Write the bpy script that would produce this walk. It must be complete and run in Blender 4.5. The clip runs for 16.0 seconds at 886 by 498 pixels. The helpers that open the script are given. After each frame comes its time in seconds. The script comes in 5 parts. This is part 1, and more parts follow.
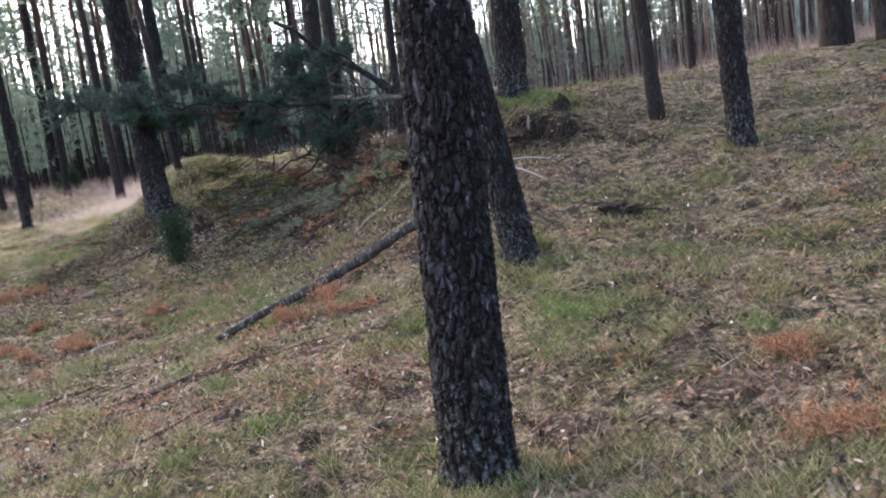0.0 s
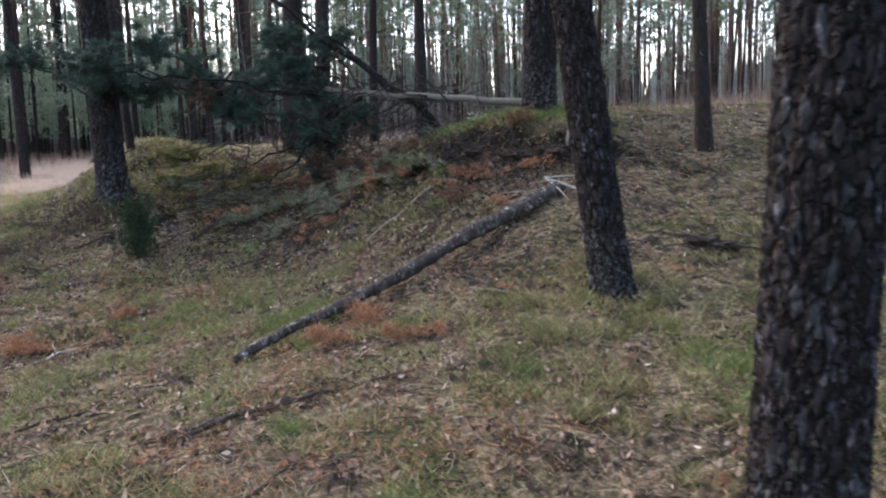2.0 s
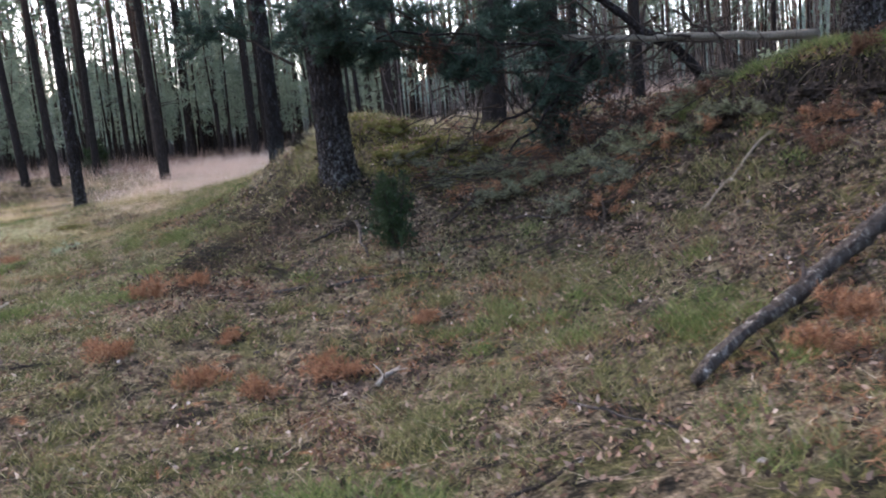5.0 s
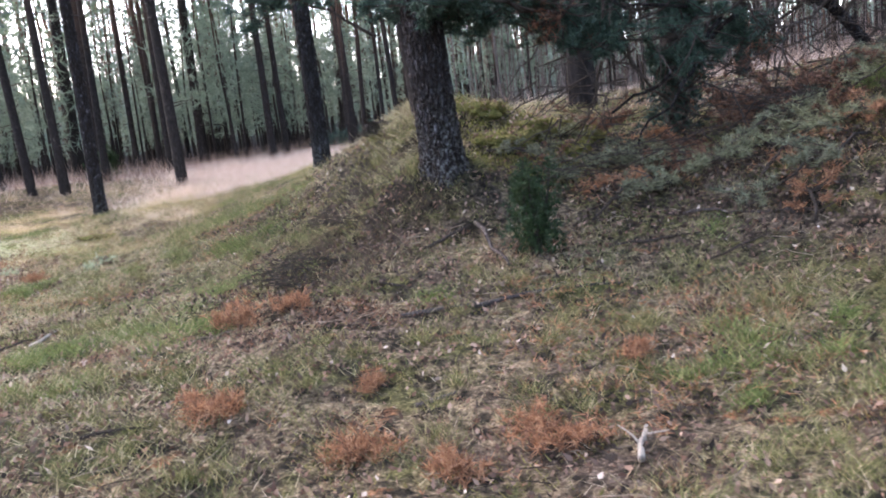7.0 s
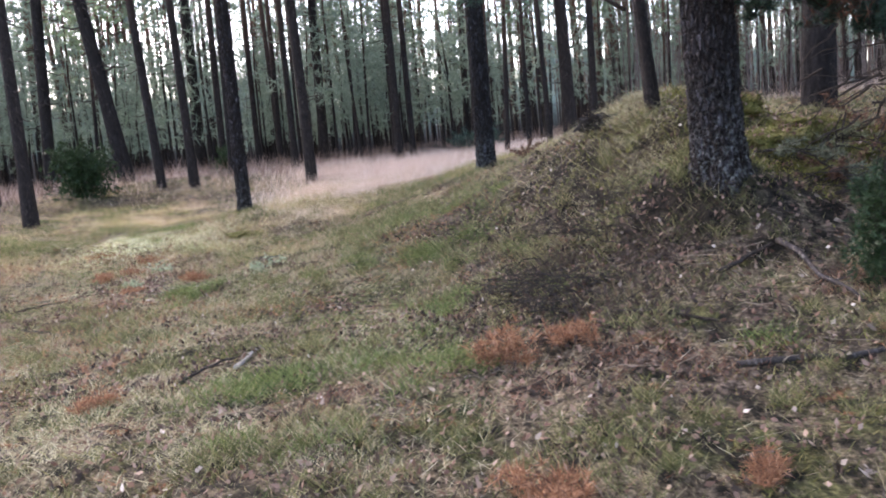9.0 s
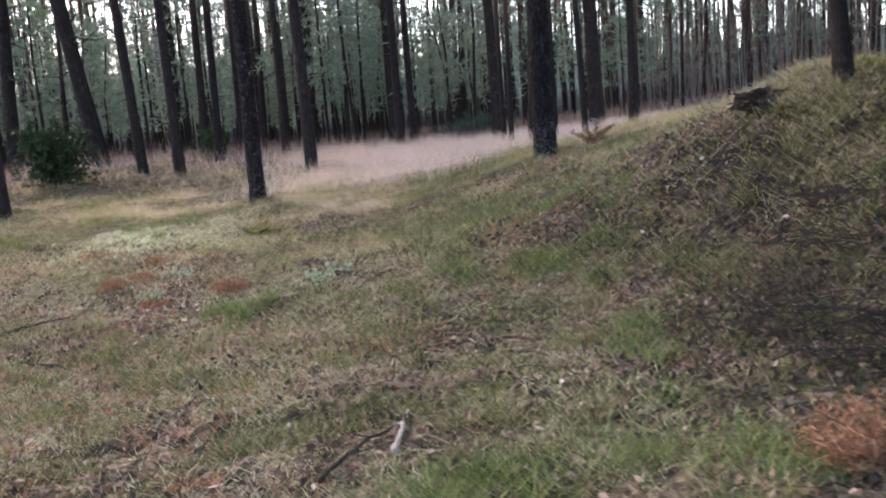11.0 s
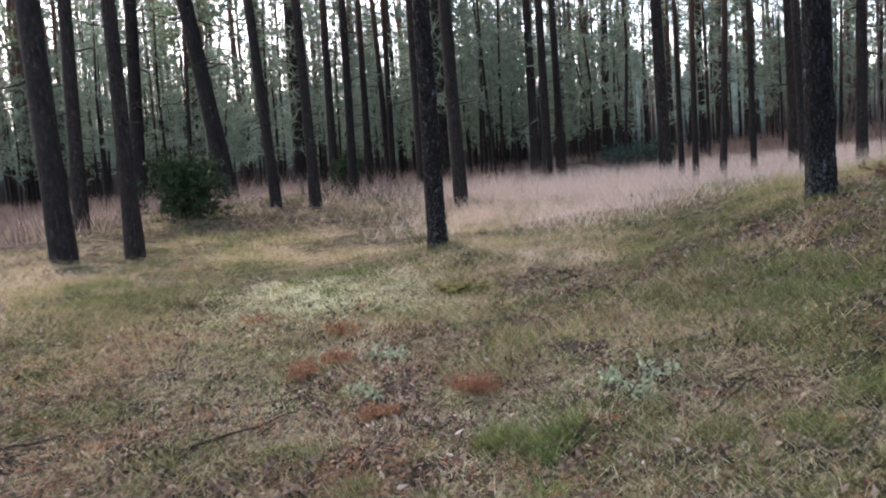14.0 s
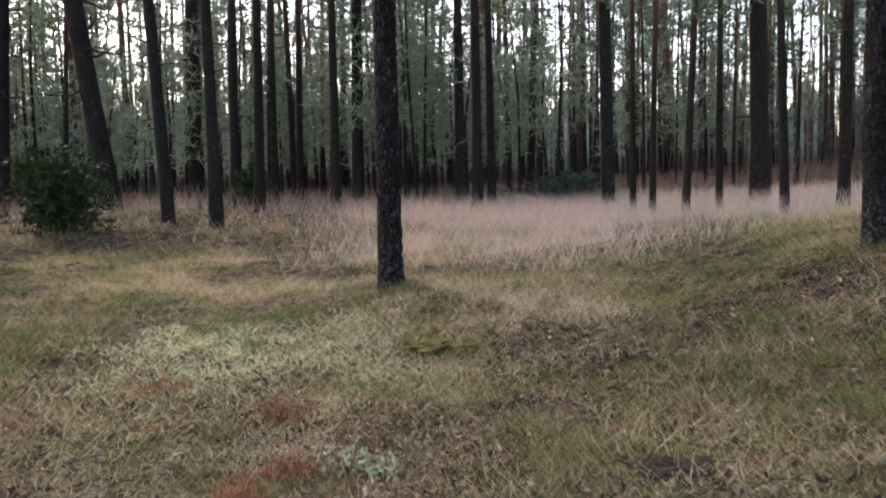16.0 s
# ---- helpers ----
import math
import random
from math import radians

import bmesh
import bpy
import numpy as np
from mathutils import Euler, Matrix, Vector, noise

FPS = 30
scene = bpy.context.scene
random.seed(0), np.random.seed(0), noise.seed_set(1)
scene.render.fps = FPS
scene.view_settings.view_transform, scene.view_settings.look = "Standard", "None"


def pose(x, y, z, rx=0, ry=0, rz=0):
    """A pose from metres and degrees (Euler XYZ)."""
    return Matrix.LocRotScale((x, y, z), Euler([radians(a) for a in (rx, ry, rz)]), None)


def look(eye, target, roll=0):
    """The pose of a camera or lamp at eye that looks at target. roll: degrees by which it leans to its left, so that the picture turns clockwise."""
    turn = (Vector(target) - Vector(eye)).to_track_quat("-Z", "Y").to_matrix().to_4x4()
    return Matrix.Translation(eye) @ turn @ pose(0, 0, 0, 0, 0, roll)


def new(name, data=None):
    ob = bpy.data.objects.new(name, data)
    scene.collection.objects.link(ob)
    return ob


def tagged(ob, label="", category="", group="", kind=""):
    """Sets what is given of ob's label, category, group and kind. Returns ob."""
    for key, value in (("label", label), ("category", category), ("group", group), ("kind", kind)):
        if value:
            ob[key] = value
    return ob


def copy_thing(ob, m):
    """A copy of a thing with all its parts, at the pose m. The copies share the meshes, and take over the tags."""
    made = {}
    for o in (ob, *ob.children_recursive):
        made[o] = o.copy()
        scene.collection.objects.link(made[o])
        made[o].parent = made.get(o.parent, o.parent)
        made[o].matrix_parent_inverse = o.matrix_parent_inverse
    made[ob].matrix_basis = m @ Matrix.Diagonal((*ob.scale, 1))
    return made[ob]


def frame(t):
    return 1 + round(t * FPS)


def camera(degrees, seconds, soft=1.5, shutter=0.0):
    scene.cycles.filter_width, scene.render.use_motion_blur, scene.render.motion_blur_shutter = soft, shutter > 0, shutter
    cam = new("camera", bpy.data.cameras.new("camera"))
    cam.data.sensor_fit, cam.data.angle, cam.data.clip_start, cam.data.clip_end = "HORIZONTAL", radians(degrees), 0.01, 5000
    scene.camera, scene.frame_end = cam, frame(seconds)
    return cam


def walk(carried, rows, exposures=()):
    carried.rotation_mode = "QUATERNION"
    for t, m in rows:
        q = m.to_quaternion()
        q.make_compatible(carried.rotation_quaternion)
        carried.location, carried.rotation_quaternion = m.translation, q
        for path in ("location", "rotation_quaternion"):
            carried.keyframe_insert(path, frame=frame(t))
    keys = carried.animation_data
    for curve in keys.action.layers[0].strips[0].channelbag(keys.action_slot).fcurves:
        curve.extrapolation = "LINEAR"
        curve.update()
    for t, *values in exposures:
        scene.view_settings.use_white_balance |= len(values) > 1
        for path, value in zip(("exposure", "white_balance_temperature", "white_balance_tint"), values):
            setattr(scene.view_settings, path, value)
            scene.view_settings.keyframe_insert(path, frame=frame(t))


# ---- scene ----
PATH = [
    (0, (0.039, 0.073, 1.653), (0.041, 2.054, 1.374), -7.81),
    (0.5, (-0.416, 0.411, 1.632), (-0.301, 2.390, 1.369), -4.86),
    (1, (-0.832, 0.749, 1.592), (-0.594, 2.715, 1.314), -6.58),
    (1.5, (-1.174, 1.178, 1.551), (-0.854, 3.138, 1.316), -4.7),
    (2, (-1.472, 1.558, 1.555), (-1.204, 3.524, 1.309), -1.37),
    (2.5, (-1.865, 1.957, 1.538), (-1.638, 3.933, 1.335), -0.93),
    (3, (-2.142, 2.240, 1.517), (-1.955, 4.220, 1.298), -0.54),
    (3.5, (-2.396, 2.680, 1.479), (-2.183, 4.660, 1.289), -1.85),
    (4, (-2.756, 2.962, 1.466), (-2.696, 4.952, 1.273), -3.34),
    (4.5, (-3.221, 3.346, 1.416), (-3.098, 5.335, 1.239), -4.67),
    (4.7, (-3.409, 3.511, 1.385), (-3.329, 5.491, 1.115), -4.85),
    (6.8, (-4.786, 5.398, 1.315), (-4.707, 7.380, 1.057), -7.28),
    (7, (-4.919, 5.583, 1.307), (-4.840, 7.563, 1.040), -6.76),
    (7.5, (-5.367, 5.973, 1.282), (-5.215, 7.959, 1.100), -5.47),
    (8, (-5.782, 6.341, 1.259), (-5.735, 8.327, 1.029), -4.33),
    (8.5, (-6.068, 6.733, 1.297), (-6.154, 8.722, 1.112), -5.14),
    (8.7, (-6.164, 6.856, 1.325), (-6.293, 8.841, 1.109), -4.91),
    (10.8, (-7.628, 8.717, 1.326), (-7.669, 10.699, 1.065), -3.7),
    (11, (-7.803, 8.907, 1.378), (-7.833, 10.888, 1.111), -4.14),
    (11.5, (-8.138, 9.317, 1.399), (-8.230, 11.296, 1.130), -4.65),
    (12, (-8.372, 9.708, 1.495), (-8.516, 11.692, 1.287), -4.83),
    (12.5, (-8.737, 10.183, 1.525), (-8.844, 12.170, 1.325), -5.25),
    (13, (-9.023, 10.407, 1.597), (-9.290, 12.381, 1.413), -5.78),
    (13.5, (-9.334, 10.876, 1.531), (-9.664, 12.845, 1.417), -4.41),
    (14, (-9.585, 11.368, 1.556), (-9.824, 13.345, 1.374), -3.88),
    (14.5, (-9.941, 11.935, 1.573), (-10.107, 13.927, 1.501), -3.68),
    (15, (-10.110, 12.496, 1.560), (-10.157, 14.493, 1.448), -3.41),
    (15.5, (-10.285, 13.045, 1.611), (-10.324, 15.036, 1.429), -1.89),
    (16, (-10.584, 13.720, 1.549), (-10.550, 15.715, 1.413), -0.85),
]
cam = camera(56.5, 16.0, soft=1.9, shutter=0.3)
walk(cam, [(t, look(eye, target, roll)) for t, eye, target, roll in PATH],
     exposures=[(t, stops, warmth, tint) for t, stops, warmth, tint in ((0.0, 3.17, 6900, 16), (1.5, 3.13, 6900, 15), (2.0, 2.82, 6900, 16), (2.5, 2.6, 6900, 16), (3.5, 2.6, 6900, 18), (4.7, 2.65, 6900, 19), (6.8, 3.42, 7000, 20), (7.5, 3.15, 7000, 21), (8.5, 3.15, 6900, 21), (11.0, 2.8, 7050, 20), (12.5, 2.72, 7000, 19), (13.5, 2.33, 7200, 20), (14.0, 2.65, 7150, 18), (14.5, 2.03, 7250, 19), (15.0, 2.42, 7250, 18), (15.5, 2.36, 7600, 17), (16.0, 2.37, 7750, 18))])

# ---- world and sun: an overcast autumn afternoon ----
world = bpy.data.worlds.new("overcast_sky")
scene.world = world
world.use_nodes = True
wn = world.node_tree
sky = wn.nodes.new("ShaderNodeTexSky")
sky.sky_type, sky.sun_disc = "NISHITA", False
sky.sun_elevation, sky.sun_rotation = radians(45), radians(315)
sky.air_density, sky.dust_density, sky.ozone_density = 1.0, 2.4, 1.0
wn.nodes["Background"].inputs[1].default_value = 0.15
wn.links.new(sky.outputs[0], wn.nodes["Background"].inputs[0])
sun_data = bpy.data.lights.new("sun", "SUN")
sun_data.energy, sun_data.angle, sun_data.color = 0.5, radians(25), (1.0, 0.96, 0.9)
sun = new("sun", sun_data)
sun.matrix_world = look((0, 0, 60), (24 * math.sin(radians(45)), -24 * math.cos(radians(45)), 60 - 24))

# ---- materials ----


class Graph:
    """A small helper to write node materials."""

    def __init__(self, name, rough=0.9, spec=0.15):
        self.mat = bpy.data.materials.new(name)
        self.mat.use_nodes = True
        self.tree = self.mat.node_tree
        self.bsdf = self.tree.nodes["Principled BSDF"]
        self.bsdf.inputs["Roughness"].default_value = rough
        self.bsdf.inputs["Specular IOR Level"].default_value = spec
        self.coord = self.tree.nodes.new("ShaderNodeTexCoord").outputs["Object"]

    def node(self, kind, **inputs):
        n = self.tree.nodes.new(kind)
        for key, value in inputs.items():
            sock = n.inputs[key.replace("_", " ")]
            if isinstance(value, bpy.types.NodeSocket):
                self.tree.links.new(value, sock)
            else:
                sock.default_value = value
        return n

    def scaled(self, sx, sy, sz, source=None):
        return self.node("ShaderNodeMapping", Vector=source or self.coord, Scale=(sx, sy, sz)).outputs[0]

    def noise(self, scale, detail=4.0, rough=0.55, vector=None, distort=0.0):
        n = self.node("ShaderNodeTexNoise", Vector=vector or self.coord, Scale=scale, Detail=detail, Roughness=rough, Distortion=distort)
        return n.outputs["Fac"]

    def ramp(self, fac, *stops):
        n = self.node("ShaderNodeValToRGB", Fac=fac)
        els = n.color_ramp.elements
        while len(els) < len(stops):
            els.new(0.5)
        for el, (at, colour) in zip(els, stops):
            el.position = at
            el.color = (*colour, 1) if len(colour) == 3 else colour
        return n.outputs["Color"]

    def band(self, fac, low, high):
        n = self.node("ShaderNodeMapRange", Value=fac)
        n.inputs["From Min"].default_value, n.inputs["From Max"].default_value = low, high
        return n.outputs[0]

    def mix(self, fac, a, b, blend="MIX"):
        n = self.tree.nodes.new("ShaderNodeMix")
        n.data_type, n.blend_type = "RGBA", blend
        for sock, value in ((n.inputs[0], fac), (n.inputs[6], a), (n.inputs[7], b)):
            if isinstance(value, bpy.types.NodeSocket):
                self.tree.links.new(value, sock)
            else:
                sock.default_value = value if isinstance(value, float) else (*value, 1)
        return n.outputs[2]

    def island(self):
        return self.tree.nodes.new("ShaderNodeNewGeometry").outputs["Random Per Island"]

    def chance(self):
        return self.tree.nodes.new("ShaderNodeObjectInfo").outputs["Random"]

    def bump(self, height, strength=0.5, distance=0.02):
        n = self.node("ShaderNodeBump", Height=height, Strength=strength, Distance=distance)
        self.tree.links.new(n.outputs[0], self.bsdf.inputs["Normal"])

    def paint(self, colour):
        if isinstance(colour, bpy.types.NodeSocket):
            self.tree.links.new(colour, self.bsdf.inputs["Base Color"])
        else:
            self.bsdf.inputs["Base Color"].default_value = (*colour, 1)
        return self.mat

    def thin(self, weight):
        """Lets light through a leaf or a blade."""
        self.bsdf.inputs["Subsurface Weight"].default_value = 0.0
        out = self.tree.nodes["Material Output"]
        trans = self.tree.nodes.new("ShaderNodeBsdfTranslucent")
        base = self.bsdf.inputs["Base Color"]
        if base.is_linked:
            self.tree.links.new(base.links[0].from_socket, trans.inputs["Color"])
        both = self.node("ShaderNodeMixShader", Fac=weight)
        self.tree.links.new(self.bsdf.outputs[0], both.inputs[1])
        self.tree.links.new(trans.outputs[0], both.inputs[2])
        self.tree.links.new(both.outputs[0], out.inputs["Surface"])
        return self.mat


def ground_material():
    g = Graph("forest_floor", 0.95, 0.1)
    fine = g.noise(45.0, 6.0, 0.7)
    green = g.ramp(fine, (0.3, (0.028, 0.03, 0.014)), (0.5, (0.105, 0.105, 0.045)), (0.72, (0.24, 0.22, 0.105)))
    straw = g.ramp(fine, (0.3, (0.05, 0.038, 0.027)), (0.5, (0.2, 0.158, 0.105)), (0.72, (0.5, 0.42, 0.31)))
    litter = g.ramp(g.noise(32.0, 6.0, 0.7), (0.32, (0.025, 0.02, 0.016)), (0.52, (0.12, 0.09, 0.07)), (0.7, (0.32, 0.26, 0.21)))
    patch = g.noise(1.25, 5.0, 0.62)
    base = g.mix(g.band(patch, 0.42, 0.49), green, straw)
    base = g.mix(g.band(patch, 0.55, 0.6), base, litter)
    base = g.mix(g.band(g.noise(0.7, 5.0, 0.65, g.scaled(1.3, 1, 1)), 0.53, 0.6), base, litter)
    rust = g.band(g.noise(2.3, 5.0, 0.65, g.scaled(1, 1.2, 1)), 0.6, 0.66)
    base = g.mix(rust, base, g.ramp(fine, (0.3, (0.09, 0.043, 0.025)), (0.7, (0.36, 0.18, 0.095))))
    base = g.mix(g.band(g.noise(5.0, 5.0, 0.65), 0.51, 0.6), base, (0.03, 0.027, 0.02))
    # darker with steepness: litter, then dark and olive spots, near black when steepest
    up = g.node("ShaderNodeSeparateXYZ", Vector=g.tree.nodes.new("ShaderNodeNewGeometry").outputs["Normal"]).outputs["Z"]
    bare = g.mix(1.0, g.band(up, 0.97, 0.88), g.band(g.noise(1.7, 5.0, 0.65), 0.4, 0.56), "MULTIPLY")
    base = g.mix(bare, base, litter)
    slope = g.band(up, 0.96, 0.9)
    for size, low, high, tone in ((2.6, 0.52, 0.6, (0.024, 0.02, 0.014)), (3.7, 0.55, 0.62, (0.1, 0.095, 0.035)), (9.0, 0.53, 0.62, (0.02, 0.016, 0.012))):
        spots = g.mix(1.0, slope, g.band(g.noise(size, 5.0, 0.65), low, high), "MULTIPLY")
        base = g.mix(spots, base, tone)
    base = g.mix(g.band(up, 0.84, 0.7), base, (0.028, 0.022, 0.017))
    speckle = g.ramp(g.noise(13.0, 5.0, 0.75), (0.36, (0.14, 0.135, 0.13)), (0.5, (0.7, 0.7, 0.7)), (0.66, (1.6, 1.55, 1.5)))
    base = g.mix(1.0, base, speckle, "MULTIPLY")
    g.bump(g.noise(18.0, 7.0, 0.8), 1.0, 0.12)
    return g.paint(base)


def bark_material(name, dark, light, upper, scale=1.0, plates=0.0, lichen=0.0):
    """Flecked bark; plates: cells a metre of the cracked scales of old bark, lichen: pale crust at the foot."""
    g = Graph(name, 0.85, 0.15)
    v = g.scaled(1, 1, 0.35)
    flecks = g.noise(42.0 * scale, 5.0, 0.7, v, 0.6)
    middle = tuple(0.85 * a + 0.15 * b for a, b in zip(dark, light))
    colour = g.ramp(flecks, (0.4, tuple(0.4 * c for c in dark)), (0.51, dark), (0.59, middle), (0.69, light))
    colour = g.mix(g.band(g.noise(3.0, 4.0, 0.6), 0.35, 0.75), colour, tuple(0.8 * c for c in dark))
    relief = flecks
    if plates:
        wander = g.node("ShaderNodeVectorMath")
        wander.operation = "MULTIPLY_ADD"
        g.tree.links.new(g.node("ShaderNodeTexNoise", Vector=g.coord, Scale=14.0, Detail=3.0).outputs["Color"], wander.inputs[0])
        wander.inputs[1].default_value = (0.05, 0.05, 0.05)
        g.tree.links.new(g.scaled(1, 1, 0.34), wander.inputs[2])
        cells = g.node("ShaderNodeTexVoronoi", Vector=wander.outputs[0], Scale=plates)
        edges = g.node("ShaderNodeTexVoronoi", Vector=wander.outputs[0], Scale=plates)
        edges.feature = "DISTANCE_TO_EDGE"
        one = g.node("ShaderNodeSeparateColor", Color=cells.outputs["Color"]).outputs[0]
        hue = g.ramp(one, (0.0, (0.75, 0.6, 0.52)), (0.4, (1.1, 1.0, 0.95)), (0.7, (1.3, 1.33, 1.38)), (1.0, (2.2, 2.3, 2.45)))
        colour = g.mix(1.0, colour, hue, "MULTIPLY")
        relief = g.band(edges.outputs["Distance"], 0.0, 0.16)
        colour = g.mix(relief, (0.011, 0.007, 0.005), colour)
    height = g.node("ShaderNodeSeparateXYZ", Vector=g.coord).outputs["Z"]
    if lichen:
        crust = g.mix(1.0, g.band(height, 0.9, 0.1), g.band(g.noise(26.0, 5.0, 0.7), 0.5, 0.6), "MULTIPLY")
        crust = g.mix(1.0, crust, (lichen, lichen, lichen), "MULTIPLY")
        colour = g.mix(crust, colour, (0.2, 0.215, 0.2))
    colour = g.mix(g.band(height, 4.5, 10.0), colour, upper)
    tint = g.ramp(g.chance(), (0.0, (0.75, 0.78, 0.8)), (1.0, (1.15, 1.08, 1.05)))
    colour = g.mix(1.0, colour, tint, "MULTIPLY")
    g.bump(relief, 1.0, 0.03)
    return g.paint(colour)


def needle_material(name, low, high, translucent=0.25):
    g = Graph(name, 0.6, 0.25)
    g.paint(g.mix(1.0, g.ramp(g.island(), (0.0, low), (1.0, high)), g.ramp(g.chance(), (0.0, (0.75, 0.8, 0.85)), (1.0, (1.2, 1.15, 1.0))), "MULTIPLY"))
    return g.thin(translucent)


def blade_material(name, stops, patch_scale=0.7, greens=None):
    g = Graph(name, 0.75, 0.15)
    colour = g.ramp(g.island(), *stops)
    if greens:
        green = g.ramp(g.island(), *greens)
        colour = g.mix(g.band(g.noise(patch_scale, 4.0, 0.6), 0.5, 0.62), colour, green)
    g.paint(colour)
    return g.thin(0.3)


def meadow_material(name, *stops, size=1.25):
    """Blades that take the colour of the patch they stand in, each a little different."""
    g = Graph(name, 0.75, 0.15)
    patch = g.noise(size, 5.0, 0.62)
    jitter = g.node("ShaderNodeMapRange", Value=g.island())
    jitter.inputs["To Min"].default_value, jitter.inputs["To Max"].default_value = -0.1, 0.1
    total = g.tree.nodes.new("ShaderNodeMath")
    g.tree.links.new(patch, total.inputs[0])
    g.tree.links.new(jitter.outputs[0], total.inputs[1])
    g.paint(g.ramp(total.outputs[0], *stops))
    return g.thin(0.3)


GROUND = ground_material()
BARK = bark_material("pine_bark", (0.0165, 0.0145, 0.0145), (0.14, 0.13, 0.132), (0.075, 0.045, 0.031), plates=24.0, lichen=0.4)
BARK_FAR = bark_material("distant_pine_bark", (0.022, 0.017, 0.015), (0.085, 0.068, 0.06), (0.105, 0.06, 0.042), 0.6)
DEAD_WOOD = bark_material("weathered_dead_wood", (0.055, 0.046, 0.042), (0.38, 0.35, 0.33), (0.3, 0.26, 0.22), 0.8)
PALE_WOOD = bark_material("bare_pale_wood", (0.26, 0.22, 0.17), (0.5, 0.45, 0.37), (0.4, 0.34, 0.27), 2.0)
TWIG = bark_material("dark_twig", (0.045, 0.036, 0.03), (0.14, 0.115, 0.1), (0.1, 0.08, 0.06), 2.0)
NEEDLES = needle_material("pine_needles", (0.085, 0.13, 0.085), (0.2, 0.27, 0.17), 0.5)
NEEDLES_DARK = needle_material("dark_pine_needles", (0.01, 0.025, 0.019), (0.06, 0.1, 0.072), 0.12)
# greyed, bluish needle tone with the haze of distance put into its colour
NEEDLES_HAZE = needle_material("hazed_pine_needles", (0.07, 0.105, 0.09), (0.165, 0.22, 0.19), 0.5)
JUNIPER = needle_material("juniper_needles", (0.01, 0.024, 0.009), (0.037, 0.066, 0.022), 0.15)
GRASS = meadow_material("short_mixed_grass", (0.35, (0.03, 0.046, 0.018)), (0.43, (0.095, 0.118, 0.042)), (0.48, (0.19, 0.178, 0.08)), (0.53, (0.4, 0.335, 0.215)), (0.58, (0.22, 0.14, 0.09)), (0.64, (0.17, 0.078, 0.045)))
WISP = meadow_material("long_wispy_grass", (0.4, (0.1, 0.125, 0.04)), (0.46, (0.26, 0.25, 0.09)), (0.51, (0.52, 0.45, 0.24)), (0.56, (0.44, 0.28, 0.155)), (0.62, (0.62, 0.5, 0.36)), size=0.6)
PALE_TURF = blade_material("pale_yellow_turf", ((0.0, (0.3, 0.34, 0.14)), (0.5, (0.6, 0.6, 0.36)), (1.0, (0.75, 0.72, 0.55))))
HAIR = blade_material("pale_hair_grass", ((0.0, (0.36, 0.24, 0.18)), (0.45, (0.6, 0.46, 0.37)), (1.0, (0.76, 0.64, 0.55))))
LEAF = blade_material("fallen_leaves", ((0.0, (0.07, 0.04, 0.03)), (0.6, (0.2, 0.125, 0.092)), (0.95, (0.3, 0.22, 0.17)), (1.0, (0.55, 0.48, 0.42))))
RUST = blade_material("rusty_dead_needles", ((0.0, (0.085, 0.043, 0.029)), (0.55, (0.25, 0.124, 0.066)), (1.0, (0.4, 0.225, 0.135))))
TUSSOCK = blade_material("green_tussock", ((0.0, (0.034, 0.042, 0.015)), (0.45, (0.098, 0.11, 0.04)), (0.75, (0.21, 0.195, 0.085)), (1.0, (0.4, 0.33, 0.2))))
MOSS = blade_material("moss", ((0.0, (0.05, 0.058, 0.014)), (0.6, (0.145, 0.142, 0.034)), (1.0, (0.28, 0.255, 0.08))))
SEEDLING = blade_material("seedling_leaves", ((0.0, (0.13, 0.17, 0.095)), (1.0, (0.34, 0.38, 0.25))))
BRACKEN = blade_material("dark_withered_fronds", ((0.0, (0.05, 0.03, 0.022)), (0.6, (0.12, 0.066, 0.045)), (1.0, (0.22, 0.115, 0.07))))
# a darker copy of the fallen leaves, strewn where shade falls
SHADE_LEAF = blade_material("shade_dark_leaves", ((0.0, (0.02, 0.016, 0.013)), (0.6, (0.06, 0.042, 0.032)), (0.95, (0.11, 0.075, 0.058)), (1.0, (0.22, 0.18, 0.15))))
LOG_BARK = bark_material("peeling_log_bark", (0.06, 0.048, 0.04), (0.66, 0.61, 0.54), (0.3, 0.26, 0.22), 0.55)
WHITE_WOOD = bark_material("bleached_white_wood", (0.42, 0.39, 0.34), (0.72, 0.68, 0.62), (0.5, 0.46, 0.4), 2.0)
DULL = needle_material("dull_fallen_needles", (0.045, 0.052, 0.032), (0.2, 0.205, 0.135), 0.2)
OLIVE = blade_material("olive_moss", ((0.0, (0.036, 0.04, 0.013)), (0.6, (0.14, 0.133, 0.042)), (1.0, (0.27, 0.235, 0.09))))
STRAW = blade_material("bleached_straw", ((0.0, (0.2, 0.16, 0.1)), (0.6, (0.42, 0.36, 0.26)), (1.0, (0.6, 0.54, 0.43))))
SAPLING = bark_material("grey_sapling_bark", (0.1, 0.085, 0.078), (0.34, 0.31, 0.29), (0.2, 0.17, 0.15), 1.5)
BRUSH = blade_material("dead_brush", ((0.0, (0.09, 0.06, 0.05)), (0.5, (0.2, 0.14, 0.115)), (1.0, (0.34, 0.26, 0.22))))

